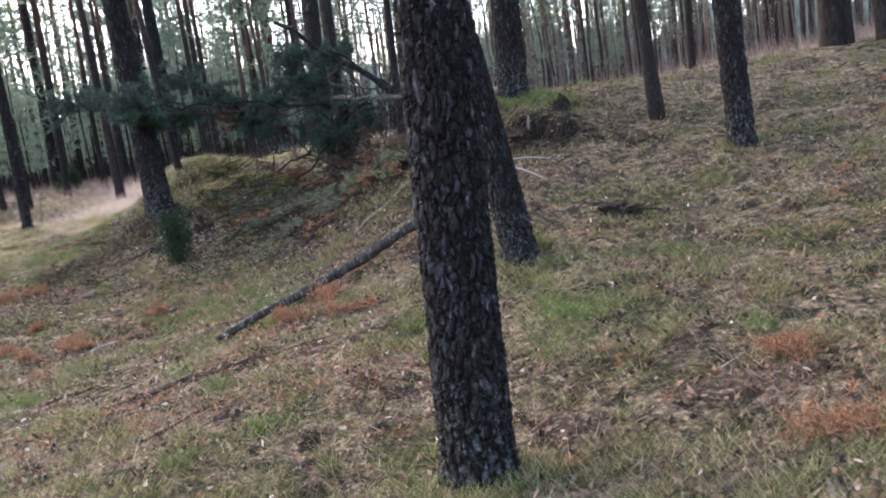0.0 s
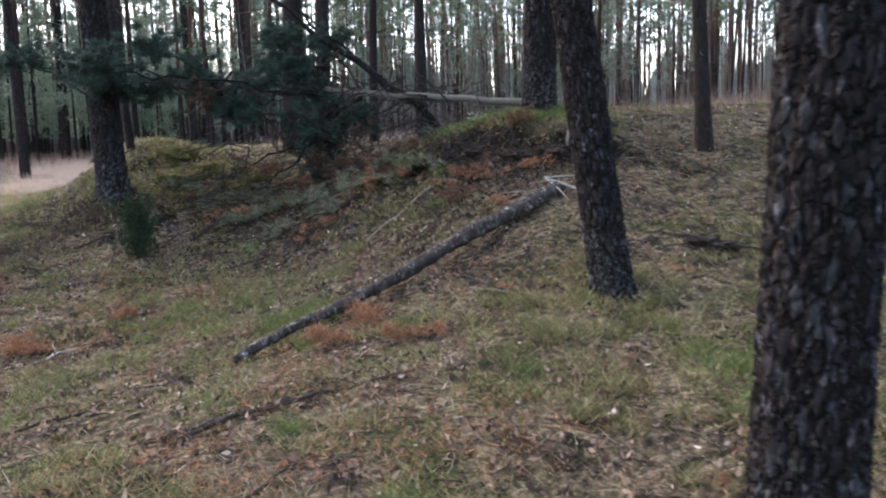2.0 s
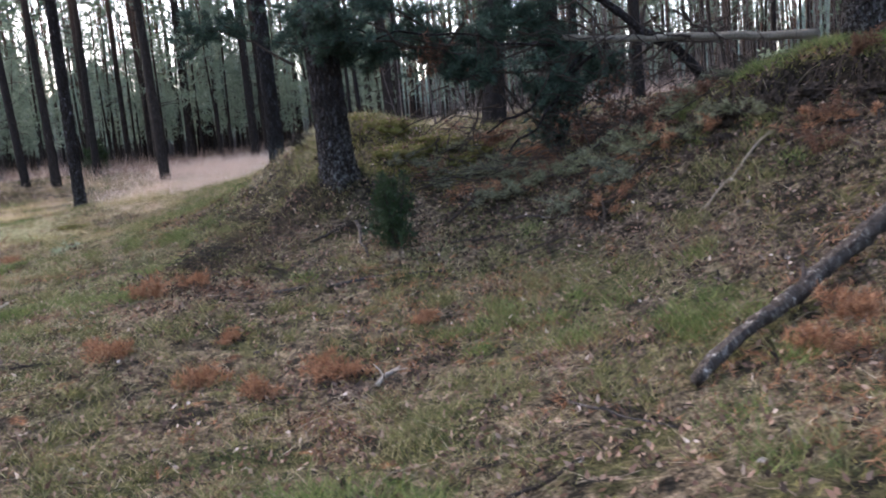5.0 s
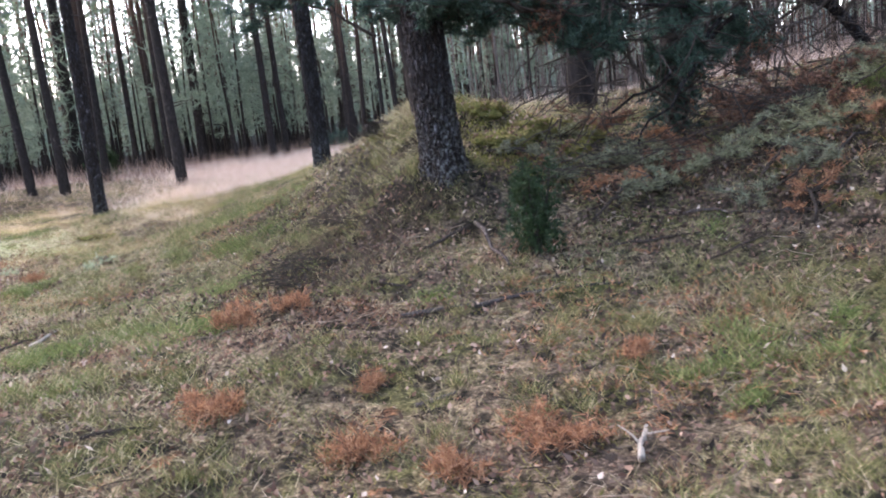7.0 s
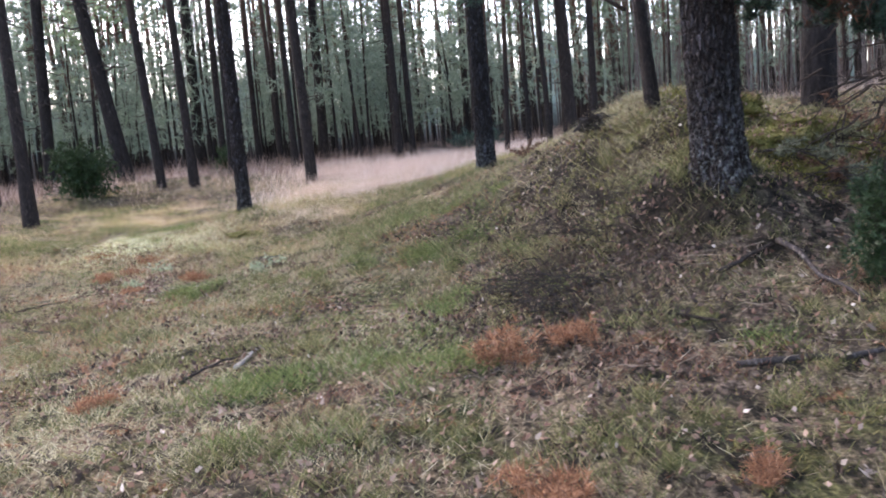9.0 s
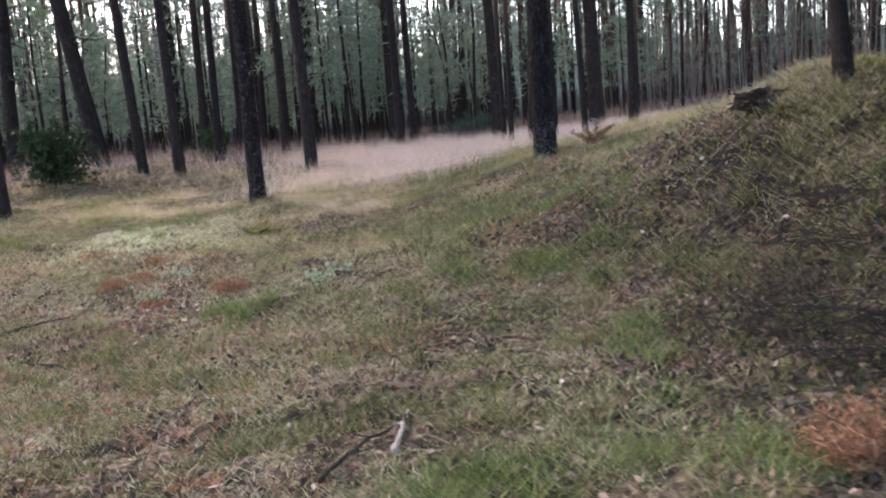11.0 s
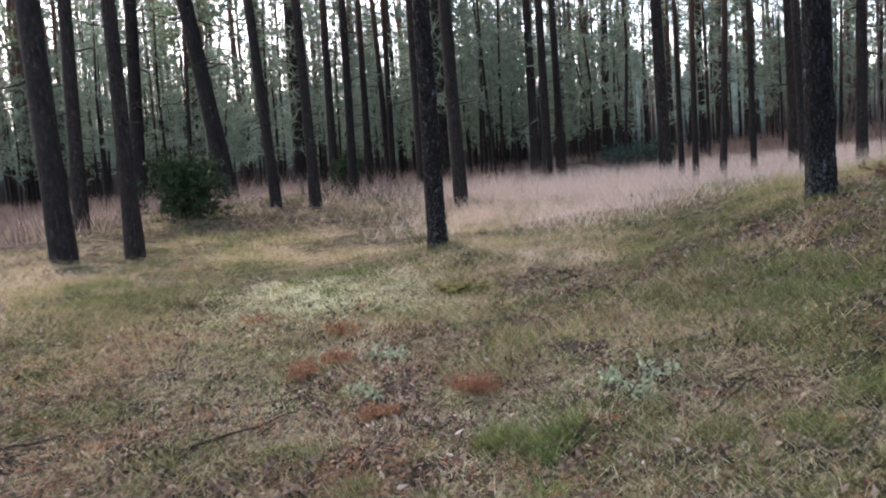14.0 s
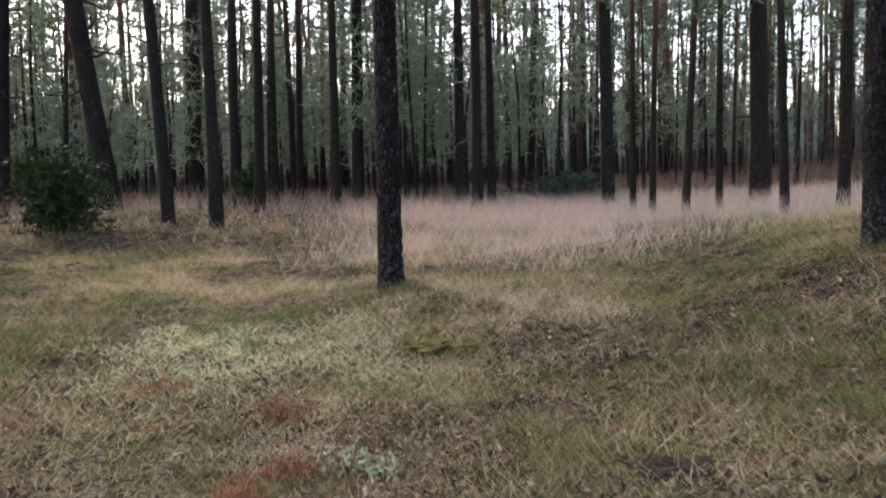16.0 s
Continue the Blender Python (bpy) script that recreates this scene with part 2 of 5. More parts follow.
# painted tree line: forest shade in the dark stems, haze in the pale leaves
bg = Graph("far_tree_line", 1.0, 0.0)
shaded_stems_far = bg.ramp(bg.noise(0.9, 6.0, 0.7, bg.scaled(1, 1, 0.05)), (0.35, (0.02, 0.017, 0.015)), (0.65, (0.075, 0.058, 0.048)))
hazed_leaves_far = bg.ramp(bg.noise(0.45, 7.0, 0.75, bg.scaled(1, 1, 0.6)), (0.35, (0.06, 0.075, 0.06)), (0.65, (0.22, 0.27, 0.22)))
height_far = bg.node("ShaderNodeSeparateXYZ", Vector=bg.coord).outputs["Z"]
BACKDROP = bg.paint(bg.mix(bg.band(height_far, 4.0, 10.0), shaded_stems_far, hazed_leaves_far))
DRY = blade_material("bleached_dry_grass", ((0.0, (0.24, 0.21, 0.135)), (0.5, (0.46, 0.415, 0.26)), (0.85, (0.6, 0.545, 0.38)), (1.0, (0.25, 0.265, 0.09))))

# ---- the lie of the land ----
BASE = (0.754, 0.882, 1.079)
MOUNDS = [
    (1, 12.6, 1.6, 1.2, 0.65),
    (3.5, 12.5, 2.5, 2.5, 0.17),
    (7, 15, 4, 4, 0.69),
    (-4.3, 15.6, 0.9, 1, 0.71),
    (-3.4, 14.6, 0.8, 0.7, -0.10),
    (-4.6, 13.9, 0.5, 0.4, 0.49),
    (-10.9, 22.1, 1.2, 1.2, 0.29),
    (-5, 17, 1.2, 1.2, 0.46),
    (-0.9, 14.6, 1.2, 1, -0.32),
    (0.6, 10, 1, 1, 0.23),
    (-5.5, 21.8, 2.5, 2.2, 0.24),
    (-2, 19.5, 3, 2.5, 0.50),
    (-17, 33, 3, 3, 0.41),
    (-13, 35, 4, 4, -0.03),
    (-9, 20.5, 2.5, 2.5, -0.33),
    (-2.2, 11.3, 1.3, 1.3, -0.25),
    (-4, 9, 2.5, 2.5, -0.59),
    (-9.5, 16.5, 2, 2, 0.03),
    (3.6, 9.8, 1.5, 1.5, -0.04),
    (-0.3, 12, 0.8, 0.8, -0.05),
    (-6.8, 14.5, 1.2, 1.2, -0.25),
    (1.5, 15, 2, 1.5, 0.41),
    (3, 6, 3, 3, -0.41),
    (-12, 15, 4, 5, -0.72),
    (-12, 4, 8, 6, -0.41),
    (-20, 2, 8, 10, 0.52),
    (-13, 27, 4, 4, -0.49),
    (18, 22, 8, 8, 0.61),
    (0.05, 4.1, 1.1, 1.0, -0.26),
    (2, 36, 7, 6, -0.4),
]


def land(x, y):
    """Height of the ground."""
    x, y = np.asarray(x, float), np.asarray(y, float)
    z = BASE[0] + BASE[1] * np.tanh(x / 18) + BASE[2] * np.tanh((y - 10) / 22)
    for cx, cy, sx, sy, up in MOUNDS:
        z = z + up * np.exp(-((x - cx) / sx) ** 2 / 2 - ((y - cy) / sy) ** 2 / 2)
    # the turf ledge of the bank, where the soil has slipped
    along = ((x + 0.5) * 2.4 - (y - 12.8) * 1.7) / 8.65
    across = ((x + 0.5) * 1.7 + (y - 12.8) * 2.4) / 2.94
    ends = np.clip(np.minimum(along + 0.1, 1.15 - along) / 0.2, 0, 1)
    z = z + 0.13 * ends * (np.tanh((across + 0.14 * np.sin(along * 11) + 0.08 * np.sin(along * 27 + 1) + 0.04 * np.sin(along * 61)) / 0.09) * np.exp(-(across / 0.6) ** 2))
    return z


def ripple(x, y):
    """Tussocks and hummocks, a few centimetres high."""
    return (0.034 * np.sin(2.3 * x + 1.1 * np.sin(1.7 * y)) * np.sin(2.1 * y + 1.3 * np.sin(1.9 * x + 0.5))
            + 0.02 * np.sin(5.3 * x + 2.0 * np.sin(3.1 * y + 1)) * np.sin(4.9 * y + 1.7 * np.sin(4.3 * x)))


def floor_z(x, y):
    return land(x, y) + ripple(np.asarray(x, float), np.asarray(y, float))


def clump_at(x, y):
    return 0.3 + 0.35 * (1 + np.sin(0.7 * x + 1.4 * np.sin(0.5 * y)) * np.sin(0.8 * y + 1.2 * np.sin(0.6 * x)))


# ---- mesh helpers ----
rng = np.random.default_rng(7)


def raw_mesh(name, v, f):
    """A mesh from arrays of corners and of faces with the same number of corners."""
    me = bpy.data.meshes.new(name)
    v, f = np.ascontiguousarray(v, np.float32), np.ascontiguousarray(f, np.int32)
    me.vertices.add(len(v))
    me.vertices.foreach_set("co", v.ravel())
    me.loops.add(f.size)
    me.loops.foreach_set("vertex_index", f.ravel())
    me.polygons.add(len(f))
    me.polygons.foreach_set("loop_start", np.arange(0, f.size, f.shape[1], dtype=np.int32))
    me.update(calc_edges=True)
    return me


def mesh_object(name, v, f, material, parent=None, smooth=False, label=""):
    me = raw_mesh(name, v, f)
    me.materials.append(material)
    if smooth:
        me.polygons.foreach_set("use_smooth", np.ones(len(me.polygons), bool))
    ob = new(name, me)
    ob.parent = parent
    return tagged(ob, label)


def joined(pieces):
    """Several (corners, faces) as one."""
    vs, fs, n = [], [], 0
    for v, f in pieces:
        vs.append(v)
        fs.append(f + n)
        n += len(v)
    return np.concatenate(vs), np.concatenate(fs)


def tube(points, radii, segs=6, wobble=0.0, cap=True):
    """A round limb along a line of points, of four-cornered faces."""
    p, r = np.asarray(points, float), np.asarray(radii, float)
    d = np.gradient(p, axis=0)
    d /= np.linalg.norm(d, axis=1)[:, None] + 1e-9
    ref = np.where(np.abs(d[:, 2:3]) > 0.9, [[1.0, 0, 0]], [[0, 0, 1.0]])
    a = np.cross(d, ref)
    a /= np.linalg.norm(a, axis=1)[:, None]
    b = np.cross(d, a)
    th = np.arange(segs) * 2 * math.pi / segs
    rr = r[:, None] * (1 + wobble * rng.normal(size=(len(p), segs)))
    v = p[:, None] + rr[..., None] * (np.cos(th)[None, :, None] * a[:, None] + np.sin(th)[None, :, None] * b[:, None])
    i, j = np.meshgrid(np.arange(len(p) - 1), np.arange(segs), indexing="ij")
    k = (j + 1) % segs
    f = np.stack([i * segs + j, (i + 1) * segs + j, (i + 1) * segs + k, i * segs + k], -1).reshape(-1, 4)
    v = v.reshape(-1, 3)
    if cap:
        ends = np.concatenate([p[:1], p[-1:]])
        n = len(v)
        v = np.concatenate([v, ends])
        j = np.arange(0, segs, 2)
        last = (len(p) - 1) * segs
        f = np.concatenate([f, np.stack([np.full_like(j, n), j, (j + 1) % segs, (j + 2) % segs], -1),
                            np.stack([np.full_like(j, n + 1), last + (j + 2) % segs, last + (j + 1) % segs, last + j], -1)])
    return v, f


def bent(a, b, n=8, sag=0.0, crook=0.0):
    """A line from a to b that sags and wanders a little."""
    a, b = np.asarray(a, float), np.asarray(b, float)
    s = np.linspace(0, 1, n)[:, None]
    p = a + (b - a) * s
    p[:, 2] -= sag * 4 * (s * (1 - s))[:, 0]
    w = np.cumsum(rng.normal(size=(n, 3)), axis=0) * crook * np.linalg.norm(b - a) / n
    w -= w[0] + (w[-1] - w[0]) * s
    return p + w


def blades(p, height, width, lean, downhill=0.0):
    """One three-cornered blade at each place; downhill: how far the blades hang down the slope."""
    n = len(p)
    th, ph = rng.uniform(0, 2 * math.pi, n), rng.uniform(0, 2 * math.pi, n)
    if downhill:
        fall = np.arctan2(land(p[:, 0], p[:, 1] - 0.2) - land(p[:, 0], p[:, 1] + 0.2), land(p[:, 0] - 0.2, p[:, 1]) - land(p[:, 0] + 0.2, p[:, 1]))
        ph = fall + rng.normal(size=n) / downhill
    side = np.stack([np.cos(th), np.sin(th), np.zeros(n)], -1) * (width * rng.uniform(0.6, 1.3, n))[:, None]
    tip = np.stack([np.cos(ph) * lean, np.sin(ph) * lean, np.ones(n)], -1) * (height * rng.uniform(0.5, 1.3, n))[:, None]
    v = np.stack([p - side, p + side, p + tip], 1).reshape(-1, 3)
    return v, np.arange(3 * n).reshape(-1, 3)


def tufts(p, length, width, rays=6, up=0.3, aim=None, spread=1.0, flat=False):
    """A burst of needles at each place."""
    n = len(p)
    d = rng.normal(size=(n, rays, 3)) * spread
    d[..., 2] += up
    if aim is not None:
        d += aim[:, None]
    d /= np.linalg.norm(d, axis=2)[..., None]
    s = np.cross(d, rng.normal(size=(n, rays, 3)))
    s *= width / (np.linalg.norm(s, axis=2)[..., None] + 1e-9)
    q = p[:, None] + d * (length * rng.uniform(0.6, 1.2, (n, rays)))[..., None]
    if flat:
        mid = p[:, None] + d * 0.35 * length
        v = np.stack([np.broadcast_to(p[:, None], q.shape), mid + s, q, mid - s], 2).reshape(-1, 3)
        return v, np.arange(4 * n * rays).reshape(-1, 4)
    v = np.stack([p[:, None] - s, q, p[:, None] + s], 2).reshape(-1, 3)
    return v, np.arange(3 * n * rays).reshape(-1, 3)


# ---- ground ----
def spaced(lo, hi, step, out_lo, out_hi, grow=1.22):
    mid = list(np.arange(lo, hi + step / 2, step))
    s, left = step, [lo]
    while left[-1] > out_lo:
        s *= grow
        left.append(left[-1] - s)
    s, right = step, [hi]
    while right[-1] < out_hi:
        s *= grow
        right.append(right[-1] + s)
    return np.array(left[:0:-1] + mid + right[1:])


gx, gy = spaced(-17, 8, 0.11, -700, 700), spaced(-1, 26, 0.11, -700, 700)
GX, GY = np.meshgrid(gx, gy, indexing="ij")
fine = 0.02 * (rng.random(GX.shape) - 0.5) * ((np.abs(GX + 5) < 14) & (np.abs(GY - 12) < 15))
ground_v = np.stack([GX, GY, floor_z(GX, GY) + fine], -1).reshape(-1, 3)
i, j = np.meshgrid(np.arange(len(gx) - 1), np.arange(len(gy) - 1), indexing="ij")
q = i * len(gy) + j
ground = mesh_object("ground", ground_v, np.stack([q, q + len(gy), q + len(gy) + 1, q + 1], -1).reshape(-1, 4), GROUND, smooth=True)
tagged(ground, "forest floor of moss, dry grass and fallen needles", "ground", kind="structure")


# ---- pines ----
def bark_relief(th, z, radius, depth, count, seed):
    """Depth of the plates and cracks of old bark round a trunk."""
    r = np.random.default_rng(seed)
    c = np.stack([r.uniform(0, 2 * math.pi, count), r.uniform(z.min(), z.max(), count)], -1)
    out = np.empty(th.shape)
    for row in range(th.shape[0]):
        near = c[np.abs(c[:, 1] - z[row, 0]) < 0.35]
        dt = np.abs(th[row][:, None] - near[None, :, 0])
        dt = np.minimum(dt, 2 * math.pi - dt) * radius
        d = np.sort(np.hypot(dt * 1.0, (z[row][:, None] - near[None, :, 1]) * 0.33), axis=1)
        out[row] = np.clip((d[:, 1] - d[:, 0]) / (0.5 * d[:, 1] + 1e-4), 0, 0.8) / 0.8
    return depth * (out - 0.6) * 1.4


def trunk_shape(height, dia, segs, rings, seed, relief=0.0, detail_to=6.0, bend=0.1):
    r = np.random.default_rng(seed)
    z = np.concatenate([np.linspace(-0.25, detail_to, rings), np.linspace(detail_to, height, 9)[1:]]) if relief else np.linspace(-0.25, height, rings)
    s = np.clip(z / height, 0, 1)
    rad = 0.5 * dia * (1 - 0.78 * s ** 0.9) + 0.09 * dia * np.exp(-np.clip(z + 0.1, 0, None) / 0.14)
    th = np.arange(segs) * 2 * math.pi / segs
    TH, Z = np.meshgrid(th, z)
    lobes = 1 + 0.05 * np.sin(3 * TH + r.uniform(0, 6)) + 0.12 * np.exp(-np.clip(Z, 0, None) / 0.2) * np.sin(4 * TH + r.uniform(0, 6))
    R = rad[:, None] * lobes
    if relief:
        low = Z[:, 0] <= detail_to
        area = math.pi * dia * detail_to
        R[low] += bark_relief(TH[low], Z[low], dia / 2, relief, int(area / 0.0042), seed) + r.normal(size=R[low].shape) * 0.0026
    phase = r.uniform(0, 6, 3)
    cx, cy = bend * np.sin(s * 3.0 + phase[0]), bend * np.sin(s * 2.3 + phase[2])
    cx, cy = cx - np.interp(0, z, cx), cy - np.interp(0, z, cy)
    v = np.stack([R * np.cos(TH) + cx[:, None], R * np.sin(TH) + cy[:, None], Z], -1).reshape(-1, 3)
    i, j = np.meshgrid(np.arange(len(z) - 1), np.arange(segs), indexing="ij")
    k = (j + 1) % segs
    return (v, np.stack([i * segs + j, i * segs + k, (i + 1) * segs + k, (i + 1) * segs + j], -1).reshape(-1, 4)), (z, cx, cy, rad)


def crown_shape(height, spine, base, count, spread, seed):
    """Limbs and bursts of needles of a pine's crown, with gaps."""
    r = np.random.default_rng(seed)
    z, cx, cy, rad = spine
    limbs, spots, aims = [], [], []
    for k in range(int(count)):
        h = base + (height - base) * r.uniform(0, 1) ** 0.85
        part = (h - base) / (height - base)
        reach = spread * (0.45 + 0.75 * math.sin(math.pi * min(1, part * 0.75 + 0.25))) * r.uniform(0.5, 1.1)
        th = r.uniform(0, 2 * math.pi)
        a = np.array([np.interp(h, z, cx), np.interp(h, z, cy), h])
        b = a + np.array([math.cos(th) * reach, math.sin(th) * reach, reach * r.uniform(-0.15, 0.45)])
        limbs.append(tube(bent(a, b, 4, -0.08 * reach, 0.15), np.linspace(0.028, 0.008, 4), 3, cap=False))
        m = int(r.integers(6, 11))
        s = r.uniform(0.35, 1.05, m)[:, None]
        spots.append(a + (b - a) * s + r.normal(size=(m, 3)) * [0.22, 0.22, 0.12])
        aims.append(np.repeat(((b - a) / reach * 0.7)[None], m, 0))
    return joined(limbs), np.concatenate(spots), np.concatenate(aims)


def dead_branches(spine, low, high, count, seed, size=1.0):
    r = np.random.default_rng(seed)
    z, cx, cy, rad = spine
    out = []
    for k in range(count):
        h = r.uniform(low, high)
        th, ln = r.uniform(0, 2 * math.pi), size * r.uniform(0.25, 1.3) * (0.5 + 0.5 * (h - low) / (high - low + 1e-6))
        a = np.array([np.interp(h, z, cx), np.interp(h, z, cy), h])
        b = a + np.array([math.cos(th) * ln, math.sin(th) * ln, ln * r.uniform(-0.35, 0.3)])
        out.append(tube(bent(a, b, 5, 0.05 * ln, 0.25), np.linspace(0.021, 0.005, 5), 3, cap=False))
        if ln > 0.6:
            mid = a + (b - a) * 0.6
            out.append(tube(bent(mid, mid + [r.normal() * 0.25, r.normal() * 0.25, r.normal() * 0.12], 3, 0, 0.1), [0.008, 0.005, 0.003], 3, cap=False))
    return joined(out)


def pine(height, dia, seed, near=0, crown_base=0.5, needles=52, spread=1.7, bark=BARK_FAR, dead=22, low=2.2):
    root = new("pine_tree")
    root.empty_display_size = 0.3
    shape, spine = trunk_shape(height, dia, near * 44 if near else 10, near * 150 if near else 14, seed, 0.016 if near else 0.0, 4.6, 0.08)
    mesh_object("trunk", *shape, bark, root, smooth=not near)
    limbs, spots, aims = crown_shape(height, spine, height * crown_base, needles, spread, seed + 1)
    tagged(mesh_object("limbwork", *limbs, bark, root), kind="stuff")
    tagged(mesh_object("crown", *tufts(spots, 0.3, 0.042, 7, 0.3, aims), NEEDLES, root), kind="stuff")
    if dead:
        tagged(mesh_object("dead_wood", *dead_branches(spine, low, height * (crown_base + 0.1), dead, seed + 2), TWIG, root), kind="stuff")
    return root


def stand(ob, x, y, turn=0.0, lean=(0.0, 0.0), size=1.0, sink=0.03):
    """Plants a tree on the ground, leaning by so many metres in x and y for each metre up."""
    tilt = Vector((0, 0, 1)).rotation_difference(Vector((lean[0], lean[1], 1)).normalized()).to_matrix().to_4x4()
    m = Matrix.Translation((x, y, float(floor_z(x, y)) - sink)) @ tilt @ Matrix.Rotation(turn, 4, "Z") @ Matrix.Scale(size, 4)
    ob.matrix_basis = m
    return ob


NEAR_PINES = [
    (0.08, 4.05, 0.375, 0.035, 0.0),
    (0.8, 7.95, 0.335, -0.15, 0.02),
    (1.42, 12.75, 0.44, 0.02, 0.0),
    (3.72, 9.8, 0.31, -0.037, 0.0),
    (-4.5, 13.75, 0.41, -0.043, 0.0),
    (-6.36, 21.35, 0.33, -0.015, 0.0),
    (-11.0, 22.5, 0.26, -0.014, 0.0),
]
near_labels = ["thick dark pine trunk with flaking plated bark on grass", "leaning dark pine with a grey mossy foot on the slope",
               "thick old pine on top of the grassy bank", "slim dark pine standing on the open grassy slope",
               "thick pine with dark plated bark on the mossy mound", "dark pine standing in pale grass at the clearing's edge",
               "single slim pine standing in the middle of the clearing"]
for n, (x, y, dia, lx, ly) in enumerate(NEAR_PINES):
    tree = pine(17 + 2 * (n % 3), dia, 100 + 7 * n, (3, 2, 2, 1, 2, 1, 1)[n], bark=BARK, needles=60, dead=16, low=3.0)
    tagged(stand(tree, x, y, 1.3 * n, (lx, ly)), near_labels[n], "tree", "pines of the forest")

variants = []
for n in range(7):
    tree = pine(16.5 + 1.1 * n, 0.28, 300 + 11 * n, crown_base=0.42 + 0.03 * (n % 4), needles=48 + 3 * n, spread=1.5 + 0.12 * (n % 3), dead=48, low=1.3)
    variants.append(tagged(tree, "tall straight pine with a bare dark trunk and thin green crown", "tree", "pines of the forest"))

MID_PINES = [
    (3.17, 11.35, 0.2, -0.044, 0.0),
    (7.35, 14.7, 0.48, -0.015, 0.0),
    (7.9, 14.0, 0.38, -0.022, 0.0),
    (-1.52, 15.55, 0.26, 0.018, 0.0),
    (-4.62, 15.6, 0.11, -0.09, 0.0),
    (-18.15, 33.6, 0.5, -0.146, 0.0),
    (-16.05, 31.2, 0.28, -0.06, 0.0),
    (-15.02, 31.05, 0.29, -0.01, 0.0),
    (-14.65, 33.7, 0.26, 0.008, 0.0),
    (-13.0, 35.6, 0.26, 0.005, 0.0),
    (-16.6, 24.9, 0.3, 0.0, 0.0),
    (-17.3, 23.9, 0.42, -0.05, 0.0),
    (-21.5, 35.0, 0.42, 0.05, 0.0),
    (-20.1, 29.3, 0.34, 0.04, 0.0),
    (-4.0, 30.0, 0.38, -0.01, 0.0),
    (-11.4, 30.6, 0.34, -0.03, 0.0),
]
FAR_PINES = [
    (-18.1, 40.7, 0.6, 0.0, 0.0),
    (-12.8, 39.9, 0.4, 0.0, 0.0),
    (-14.7, 40.4, 0.25, 0.0, 0.0),
    (-15.3, 39.3, 0.25, 0.0, 0.0),
    (-16.0, 37.1, 0.28, 0.0, 0.0),
    (-9.65, 37.6, 0.31, 0.01, 0.0),
    (-9.3, 35.2, 0.28, -0.01, 0.0),
    (-8.87, 35.7, 0.25, -0.02, 0.0),
    (-6.3, 33.3, 0.33, -0.03, 0.0),
    (-6.3, 30.9, 0.13, 0.0, 0.0),
    (-6.2, 29.8, 0.13, 0.01, 0.0),
    (-5.8, 29.0, 0.15, 0.035, 0.0),
    (-5.2, 28.9, 0.14, -0.01, 0.0),
    (-4.8, 27.0, 0.16, -0.04, 0.0),
    (-3.7, 27.3, 0.2, 0.0, 0.0),
    (0.45, 18.1, 0.22, 0.0, 0.0),
    (-0.5, 18.8, 0.19, 0.01, 0.0),
    (-2.1, 17.9, 0.4, 0.03, 0.0),
    (5.1, 15.6, 0.14, 0.0, 0.0),
]
count = 0


def plant(x, y, dia, lx=0.0, ly=0.0):
    """The next pine of the forest, one of the kinds that were grown above."""
    global count
    kind = variants[count % 7]
    ob = kind if count < 7 else copy_thing(kind, Matrix.Identity(4))
    count += 1
    return stand(ob, x, y, rng.uniform(0, 6.28), (lx, ly), min(1.75, max(0.5, dia / 0.28)))


taken = [(x, y) for x, y, *_ in NEAR_PINES]
for x, y, dia, lx, ly in MID_PINES + FAR_PINES:
    plant(x, y, dia, lx, ly)
    taken.append((x, y))


def room(x, y, gap):
    return all((x - a) ** 2 + (y - b) ** 2 > gap * gap for a, b in taken)


# unseen pines added behind and beside the walk's start to shade the right slope
for x, y in ((5.5, -1.5), (8.2, 1.4), (6.4, 2.9), (10.6, 4.8), (9.3, -2.4), (4.2, -4.5), (12.4, 8.3), (7.2, -6.0), (2.4, -7.0), (13.5, 1.5), (9.8, 7.6)):
    plant(x, y, 0.32)
    taken.append((x, y))

# the rest of the forest: dense beyond the clearing, thinner on the rise, open where the walk goes
tries = 0
while count < 292 and tries < 20000:
    tries += 1
    x, y = rng.uniform(-45, 40), rng.uniform(-22, 66)
    ahead = math.hypot(x + 6, y - 12)
    if ahead < 21 or (y > 10 and math.hypot(x + 9, y - 22) < 17) or (y < 8 and ahead < 26 and rng.random() < 0.6) or (y < -5 and rng.random() < 0.75):
        continue
    if -8 < x < 4 and 14 < y < 30 or (x < -17 and y < 21):
        continue
    if (y < 30 or x < -14) and rng.random() < 0.35:
        continue
    if not room(x, y, 1.5 if y > 25 else 2.2):
        continue
    taken.append((x, y))
    plant(x, y, rng.uniform(0.11, 0.2) if x > -3 and y < 50 else rng.uniform(0.13, 0.3), rng.normal() * 0.02, rng.normal() * 0.02)

# the forest farther off, too dense to count
far_t, far_n = [], []
for k in range(1350):
    a, d = rng.uniform(-1.25, 1.25), 46 + 95 * rng.random() ** 1.2
    x, y = -5 + d * math.sin(a), 10 + d * math.cos(a)
    if rng.random() < (0.25 if x > 0.12 * (y - 20) else 0.14):
        continue
    hgt, r0 = rng.uniform(15, 22), rng.uniform(0.06, 0.15)
    z0 = float(land(x, y))
    far_t.append(tube([(x, y, z0 - 0.3), (x + rng.normal() * 0.3, y, z0 + hgt * 0.5), (x + rng.normal() * 0.4, y, z0 + hgt)], [r0, r0 * 0.75, r0 * 0.2], 4, cap=False))
    m = 30 if x < -0.1 * (y - 10) + 1 else 19
    s = rng.uniform(0.22 if a < 0.1 else 0.3, 1.0, m)
    far_n.append(np.stack([x + rng.normal(size=m) * 1.4, y + rng.normal(size=m) * 1.4, z0 + hgt * s], -1))
